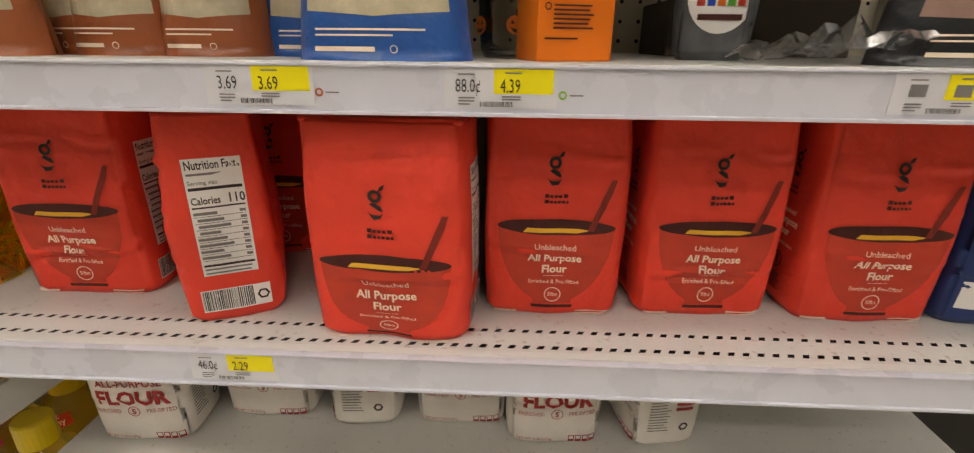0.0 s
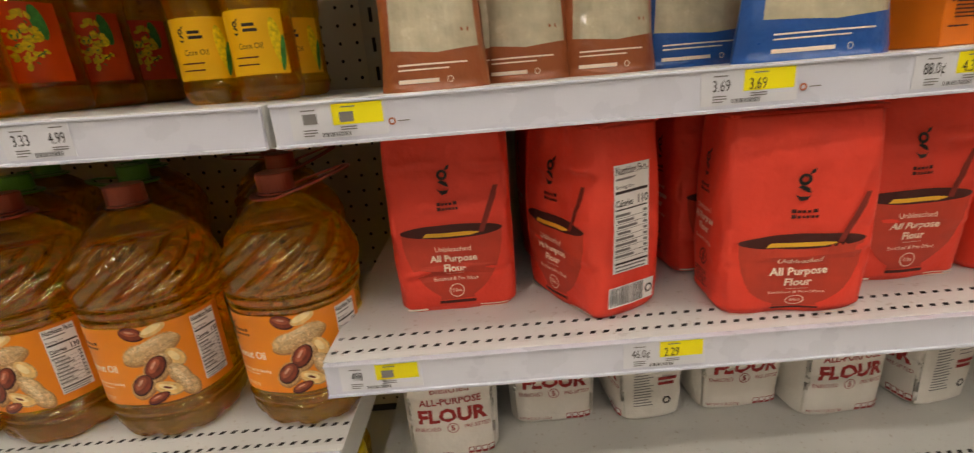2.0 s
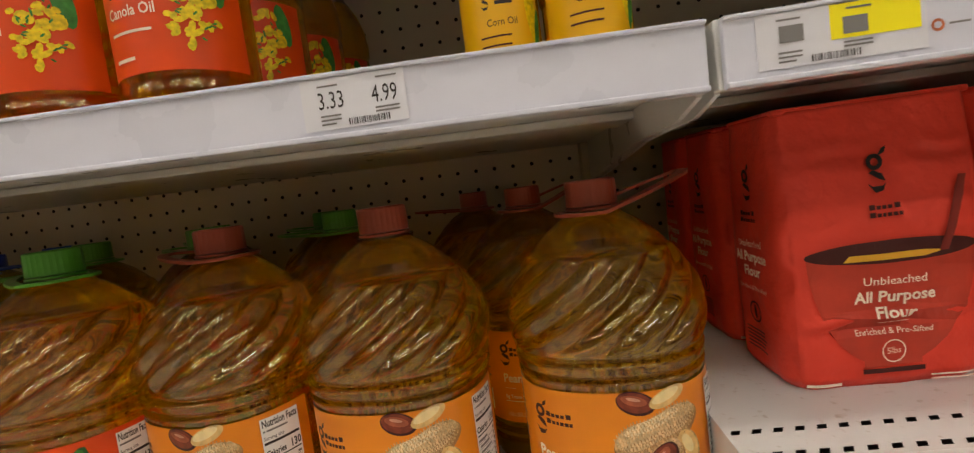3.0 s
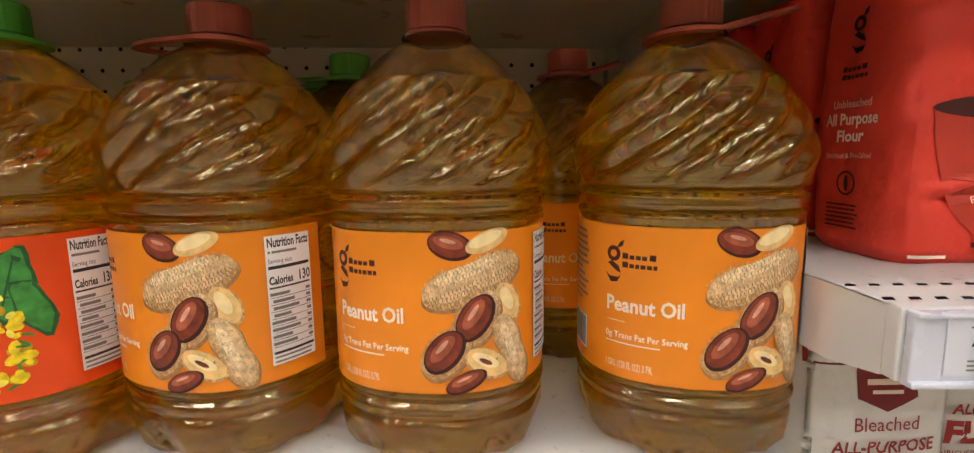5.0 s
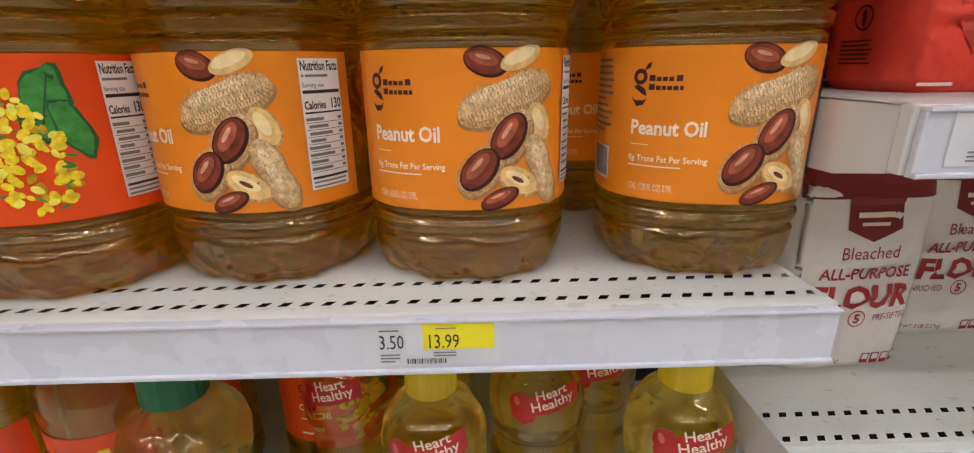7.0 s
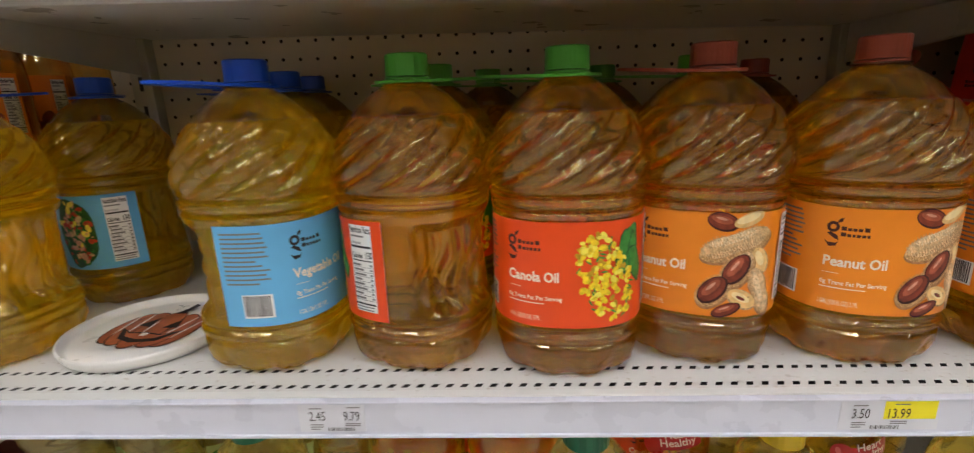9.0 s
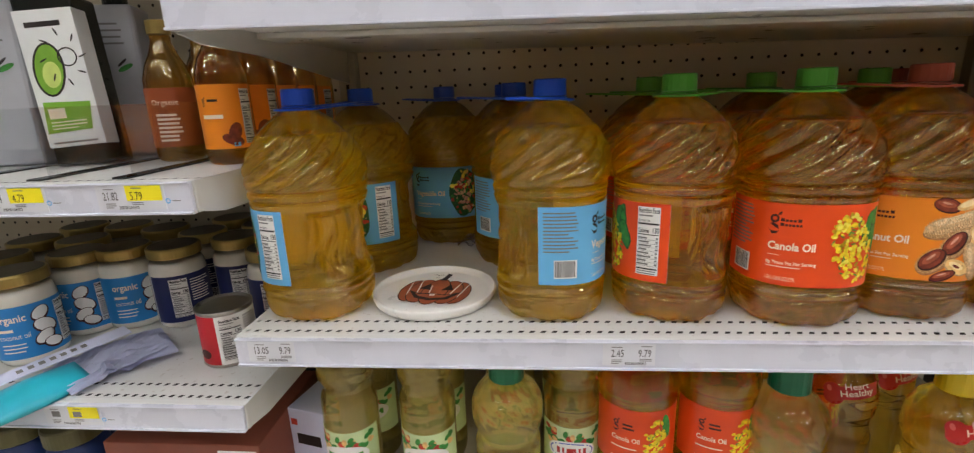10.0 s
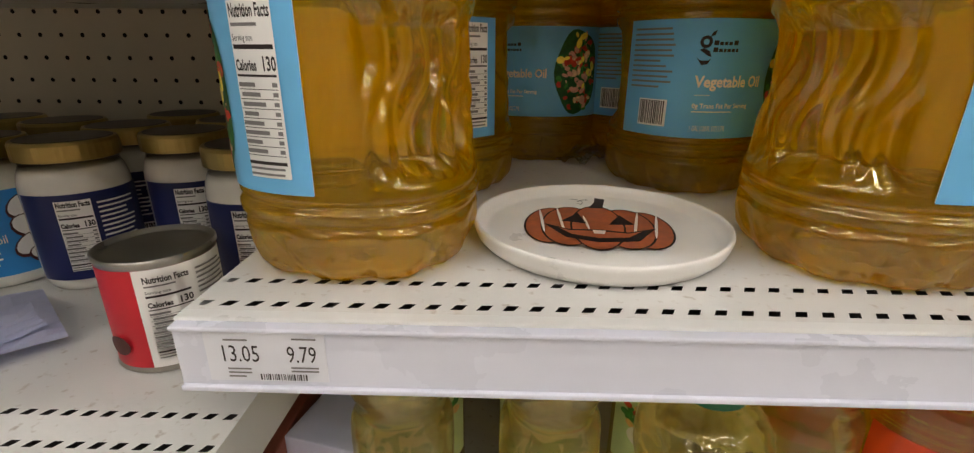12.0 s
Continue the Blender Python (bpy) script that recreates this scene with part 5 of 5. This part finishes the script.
M["tin"] = mat("tin_metal", rgb("a9a59c"), 0.3, metal=0.95, vary=0.08, scale=50)
M["can_red"] = mat("can_label_red", rgb("c2202c"), 0.4, vary=0.05, scale=40)
can = thing("tin_can", "small tin can with a red and white label", "tin can", at=pose(-1.313, 0.140, LOW_L, 0, 0, 36) @ Matrix.Scale(1.1, 4))
part("can_body", revolve([(0, 0.030), (0.0005, 0.0355), (0.002, 0.0368), (0.004, 0.0355), (0.076, 0.0355), (0.078, 0.0368), (0.081, 0.0368), (0.0812, 0.0352), (0.0785, 0.0345), (0.078, 0.030), (0.0786, 0.028), (0.0782, 0.001)], 56), M["tin"], can, smooth=True)
mp = around(0.0358, 0.005)
lab = part("label", wrap_sheet(mp, -0.112, 0.1125, 0, 0.070, 64, 1), M["can_red"], can, smooth=True)
a = Art()
a.rect("paper", -0.016, 0.0, 0.052, 0.070)
a.nutrition(-0.012, 0.006, 0.016, 0.066, "130")
a.lines("ink_grey", 0.019, 0.048, 0.064, 0.030, 11, 0.0014, 1)
a.barcode(0.020, 0.005, 0.046, 0.022)
a.ellipse("ink_brown", -0.036, 0.016, 0.009, 0.007, 0, 14)
a.lay(lab, mp)

M["card_white"] = mat("white_card", rgb("d2d4ea"), 0.5, vary=0.04, scale=30)
M["teal"] = mat("teal_silicone", rgb("30b4c8"), 0.3, vary=0.08, scale=30, coat=0.2)
pk = thing("storage_bag_pack", "torn white card pack with a teal silicone bag", "package", at=pose(-1.515, 0.070, LOW_L + 0.006, 4, -4, 58))


def blade(w, d, h, bulge, n=12):
    bm = bmesh.new()
    top = [[bm.verts.new((w * (i / n - 0.5), d * (j / n - 0.5) * (0.78 + 0.22 * math.sin(math.pi * min(1, max(0, i / n)))), h + bulge * math.sin(math.pi * i / n) * math.sin(math.pi * j / n))) for i in range(n + 1)] for j in range(n + 1)]
    low = [[bm.verts.new((v.co.x, v.co.y, 0)) for v in row] for row in top]
    for g, flip in ((top, False), (low, True)):
        for j in range(n):
            for i in range(n):
                q = (g[j][i], g[j][i + 1], g[j + 1][i + 1], g[j + 1][i])
                bm.faces.new(q[::-1] if flip else q)
    ring = [(0, i) for i in range(n)] + [(i, n) for i in range(n)] + [(n, n - i) for i in range(n)] + [(n - i, 0) for i in range(n)]
    for k in range(len(ring)):
        p, q = ring[k], ring[(k + 1) % len(ring)]
        bm.faces.new((low[p[0]][p[1]], low[q[0]][q[1]], top[q[0]][q[1]], top[p[0]][p[1]]))
    return bm


part("silicone_bag", blade(0.125, 0.082, 0.008, 0.014), M["teal"], pk, smooth=True).matrix_basis = pose(-0.052, -0.012, 0.001, 0, 0, 3)
sleeve = part("card_sleeve", box(-0.115, 0.085, 0.014, 0.046, 0.0215, 0.0228, bevel=0.0005), M["card_white"], pk)
part("card_back", crumpled(0.155, 0.10, 0.020, 7), M["card_white"], pk).matrix_basis = pose(0.046, -0.008, -0.003, 0, 0, -8)
part("card_flap", crumpled(0.13, 0.022, 0.010, 11), M["card_white"], pk).matrix_basis = pose(0.045, -0.046, 0.006, 10, 0, 6)
a = Art()
for k in range(7):
    a.rect("ink_grey", -0.052 + 0.0125 * k, 0.025, -0.045 + 0.0125 * k, 0.036)
a.ellipse("lab_jar", -0.095, 0.030, 0.010, 0.007, 0, 16)
a.lay(sleeve, lambda u, v, lift: (u, v, 0.0229 + lift))

M["card_brown"] = mat("brown_card", rgb("8a4a38"), 0.5, vary=0.06, scale=30)
bx = thing("carton", "reddish brown carton with a white panel", "carton", at=pose(-1.36, 0.16, 0.55))
bb = part("box", box(-0.13, 0.115, -0.10, 0.10, 0, 0.235, bevel=0.0015), M["card_brown"], bx)
a = Art()
a.rect("paper", 0.05, 0.15, 0.11, 0.225)
a.lay(bb, lambda u, v, lift: (u, -0.10 - lift, v))
M["jar_olive"] = mat("olive_lid", rgb("5e5a34"), 0.4, vary=0.1, scale=40)
low_jar = thing("jar", "dark jar with an olive lid on the bottom shelf", "jar", "jars on the bottom shelf", at=pose(-1.60, 0.12, 0.55))
part("glass", revolve([(0, 0.035), (0.003, 0.042), (0.18, 0.043), (0.2, 0.036)], 40), M["bag_navy"], low_jar, smooth=True)
part("lid", revolve([(0.198, 0.040), (0.2, 0.042), (0.226, 0.042), (0.229, 0.040), (0.2292, 0.02)], 40), M["jar_olive"], low_jar)
for x, y in ((-1.70, 0.12), (-1.80, 0.12), (-1.65, 0.22), (-1.75, 0.22), (-1.54, 0.24)):
    copy_thing(low_jar, pose(x, y, 0.55))
wbx = thing("carton", "white carton standing beside the post", "carton", at=pose(-1.20, 0.19, 0.55, 0, 0, -14))
wb2 = part("box", box(-0.035, 0.035, -0.05, 0.05, 0, 0.235, bevel=0.0015), M["card_white"], wbx)
a = Art()
a.rect("ink", -0.022, 0.17, 0.024, 0.19)
a.rect("tomato", -0.03, 0.205, -0.018, 0.217)
a.lay(wb2, lambda u, v, lift: (u, -0.05 - lift, v))
# the shelf goes on under these
shelf("shelf", "white enamel steel shelf under the small bottles", -SEC, 0, 0.30)

# ---- bottles, cartons and dividers on the shelf above the jars ----
M["almond_oil"] = oil("almond_oil", rgb("f0b850"), rgb("c87818"), 0.03)
M["lab_brown"] = mat("label_brown", rgb("9a4e28"), 0.4, vary=0.06, scale=40)
ALM = [(0, 0.026), (0.003, 0.031), (0.012, 0.033), (0.1, 0.033), (0.12, 0.032), (0.14, 0.026), (0.155, 0.018), (0.17, 0.0135), (0.185, 0.013)]
ACAP = [(0.180, 0.0145), (0.181, 0.0155), (0.199, 0.015), (0.2, 0.012)]


def almond_art():
    a = Art()
    a.emblem("ink", -0.020, 0.062, 0.012)
    a.rect("ink", -0.014, 0.062, 0.0, 0.065)
    a.rect("cream_ink", -0.024, 0.040, 0.004, 0.045)
    a.ellipse("bean", 0.016, 0.022, 0.013, 0.008, 70, 16)
    a.ellipse("bean", 0.012, 0.012, 0.014, 0.007, -20, 16)
    a.rect("lab_veg", 0.012, 0.003, 0.020, 0.008)
    a.nutrition(0.028, 0.006, 0.044, 0.078, "130")
    return a


al = round_bottle("almond oil bottle with an orange label, gold cap", ALM, "almond_oil", ACAP, "lid_gold", (0.0336, 0.022, 0.106, 0.048, "lab_peanut", almond_art()), None, group="small bottles on the shelf above")
place(al, [(-1.262, 0.152, 16), (-1.262, 0.228, 14), (-1.262, 0.304, 0), (-1.262, 0.38, 0), (-1.262, 0.456, 0)], MID_L)
org = Art()
org.text("cream_ink", "Organic", -0.022, 0.060, 0.011, width=0.036)
org.lines("cream_ink", -0.018, 0.018, 0.046, 0.010, 7, 0.003, 3)
al2 = round_bottle("organic oil bottle with a brown label, gold cap", ALM, "almond_oil", ACAP, "lid_gold", (0.0336, 0.022, 0.106, 0.048, "lab_brown", org), None, group="small bottles on the shelf above")
place(al2, [(-1.378, 0.205, 24), (-1.372, 0.285, 0), (-1.37, 0.365, 0), (-1.37, 0.44, 0)], MID_L)
M["bottle_dark"] = mat("dark_bottle_glass", rgb("1c1f1c"), 0.15, vary=0.05, coat=0.5)
M["lab_white"] = mat("label_white", rgb("eceeec"), 0.4, vary=0.03, scale=40)
M["lime"] = mat("lime_print", rgb("7fb238"), 0.4, vary=0.12, scale=60)
M["pit"] = mat("avocado_flesh_print", rgb("cfe07a"), 0.4, vary=0.08, scale=60)
av = thing("oil_bottle", "dark square oil bottle with a white avocado label", "bottle", "avocado oil bottles on the shelf above", at=pose(-1.503, 0.185, MID_L, -4, -4, 12))
avb = part("bottle", box(-0.038, 0.038, -0.03, 0.03, 0, 0.235, bevel=0.005), M["bottle_dark"], av)
part("neck", revolve([(0.232, 0.026), (0.24, 0.016), (0.262, 0.014)], 24), M["bottle_dark"], av, smooth=True)
part("cap", revolve([(0.258, 0.016), (0.284, 0.016), (0.286, 0.014)], 24), M["bottle_dark"], av)
avl = part("label", box(-0.0385, 0.0385, -0.0315, 0.0, 0.028, 0.215, bevel=0.0008), M["lab_white"], av)
a = Art()
a.rect("ink", -0.026, 0.192, 0.02, 0.199)
a.ellipse("ink", -0.010, 0.135, 0.021, 0.037, -8, 24)
a.ellipse("lime", -0.010, 0.135, 0.018, 0.034, -8, 24)
a.ellipse("pit", -0.008, 0.128, 0.012, 0.018, -8, 20)
a.ring("ink", 0.018, 0.150, 0.013, 0.0018, 18)
for k in range(8):
    t = k * 0.8
    a.ellipse("ink", 0.012 + 0.026 * math.cos(t), 0.15 + 0.034 * math.sin(t), 0.006, 0.0012, math.degrees(t) + 20, 8)
a.poly("lime", [(-0.034, 0.048), (0.026, 0.050), (0.032, 0.088), (-0.030, 0.092)])
a.rect("cream_ink", -0.026, 0.068, -0.004, 0.082)
a.lines("cream_ink", -0.026, 0.022, 0.063, 0.054, 3, 0.0016, 2)
a.lines("ink_grey", -0.03, 0.03, 0.034, 0.034, 1, 0.003, 2)
a.lay(avl, lambda u, v, lift: (u, -0.0316 - lift, v))
M["carton_grey"] = mat("grey_carton", rgb("b9babf"), 0.35, vary=0.05, scale=20, coat=0.2)
gc = thing("oil_bottle", "grey-white carton bottle with leaf prints", "bottle", "avocado oil bottles on the shelf above", at=pose(-1.625, 0.20, MID_L, -3, 0, 16))
gcb = part("bottle", box(-0.036, 0.036, -0.03, 0.03, 0, 0.24, bevel=0.006), M["carton_grey"], gc)
part("cap", revolve([(0.238, 0.018), (0.27, 0.018), (0.272, 0.016)], 24), M["bottle_dark"], gc)
a = Art()
a.lines("ink_grey", -0.026, 0.022, 0.21, 0.18, 4, 0.003, 3)
a.ellipse("ink", 0.008, 0.15, 0.010, 0.002, 40, 10)
a.ellipse("leaf", 0.012, 0.142, 0.013, 0.004, 25, 12)
a.rect("lime", -0.036, 0.07, -0.01, 0.11)
a.lay(gcb, lambda u, v, lift: (u, -0.0301 - lift, v))
for x, y in ((-1.71, 0.19), (-1.80, 0.19), (-1.62, 0.30), (-1.71, 0.30), (-1.52, 0.30)):
    copy_thing(gc, pose(x, y, MID_L, -3, 0, 14))
dv = thing("shelf_divider", "clear plastic shelf divider with a dark foot", "divider", "clear dividers on the shelf above", at=pose(-1.435, 0.02, MID_L))
part("panel", box(-0.0012, 0.0012, 0.02, 0.42, 0.002, 0.085), M["acrylic"], dv)
part("foot", box(-0.010, 0.010, 0.0, 0.42, 0.0004, 0.0025), M["bottle_dark"], dv)
for x in (-1.325, -1.565, -1.665):
    copy_thing(dv, pose(x, 0.02, MID_L))


# ---- price tags on the rails ----
def price_tag(x, z, left, right, yellow, y=0.0, dot=None):
    t = thing("price_tag", "white paper price tag with a yellow panel" if yellow else "white paper price tag with black figures", "price tag", "price tags on the rails", at=pose(x, y - 0.0045, z - 0.0312))
    base = part("paper", box(-0.036, 0.046 if yellow else 0.024, -0.0004, 0.0, 0.0, 0.0282), M["tag_paper"], t)
    a = Art()
    if yellow:
        a.rect("tag_yellow", 0.0, 0.0105, 0.043, 0.0278)
    for s_, u in ((left, -0.019), (right, 0.012)):
        if s_:
            a.text("ink", s_, u, 0.0115, 0.0135, "CENTER", width=0.0035 * len(s_) + 0.0005)
        else:
            a.rect("ink_grey", u - 0.006, 0.0125, u + 0.006, 0.021)
    a.rect("ink_grey", -0.026, 0.0235, -0.014, 0.0245)
    a.rect("ink_grey", 0.008, 0.0245, 0.02, 0.0255)
    a.lines("ink_grey", -0.026, -0.014, 0.0075, 0.003, 3, 0.001, 2)
    a.lines("ink_grey", 0.006, 0.020, 0.0085, 0.0065, 2, 0.001, 2)
    u = -0.010
    rnd = random.Random(5)
    while u < 0.014:
        w = rnd.choice((0.0004, 0.0008))
        a.rect("ink", u, 0.0012, u + w, 0.0048)
        u += w + rnd.choice((0.0004, 0.0008))
    if dot:
        a.ring(dot, 0.050, 0.010, 0.0032, 0.0014, 12)
        a.rect("ink_grey", 0.055, 0.0095, 0.065, 0.0105)
    a.lay(base, lambda u, v, lift: (u, -0.0004 - lift, v))


for x, z, l, r, yel, yy, dot in ((-0.258, DECK, "3.50", "13.99", True, 0.014, None), (-1.163, DECK, "13.05", "9.79", False, 0.014, None), (-0.728, DECK, "2.45", "9.79", False, 0.014, None),
                                 (0.34, FLOUR, "46.0\u00a2", "2.29", True, 0, None), (0.055, FLOUR, "498", "", True, 0, None),
                                 (0.404, TOP, "3.69", "3.69", True, 0, "pumpkin"), (0.583, TOP, "88.0\u00a2", "4.39", True, 0, "lime"), (0.056, TOP, "", "", True, 0, "pumpkin"), (0.90, TOP, "", "", True, 0, None),
                                 (-0.19, TOP + 0.003, "3.33", "4.99", False, 0, None), (-1.30, MID_L, "21.82", "5.79", True, 0, "lab_veg"), (-1.445, MID_L, "13.14", "4.79", True, 0, "lab_veg"),
                                 (-1.469, LOW_L, "", "", True, 0.014, "lab_veg"), (-1.604, LOW_L, "", "", True, 0.014, "lab_veg")):
    price_tag(x, z, l, r, yel, yy, dot)
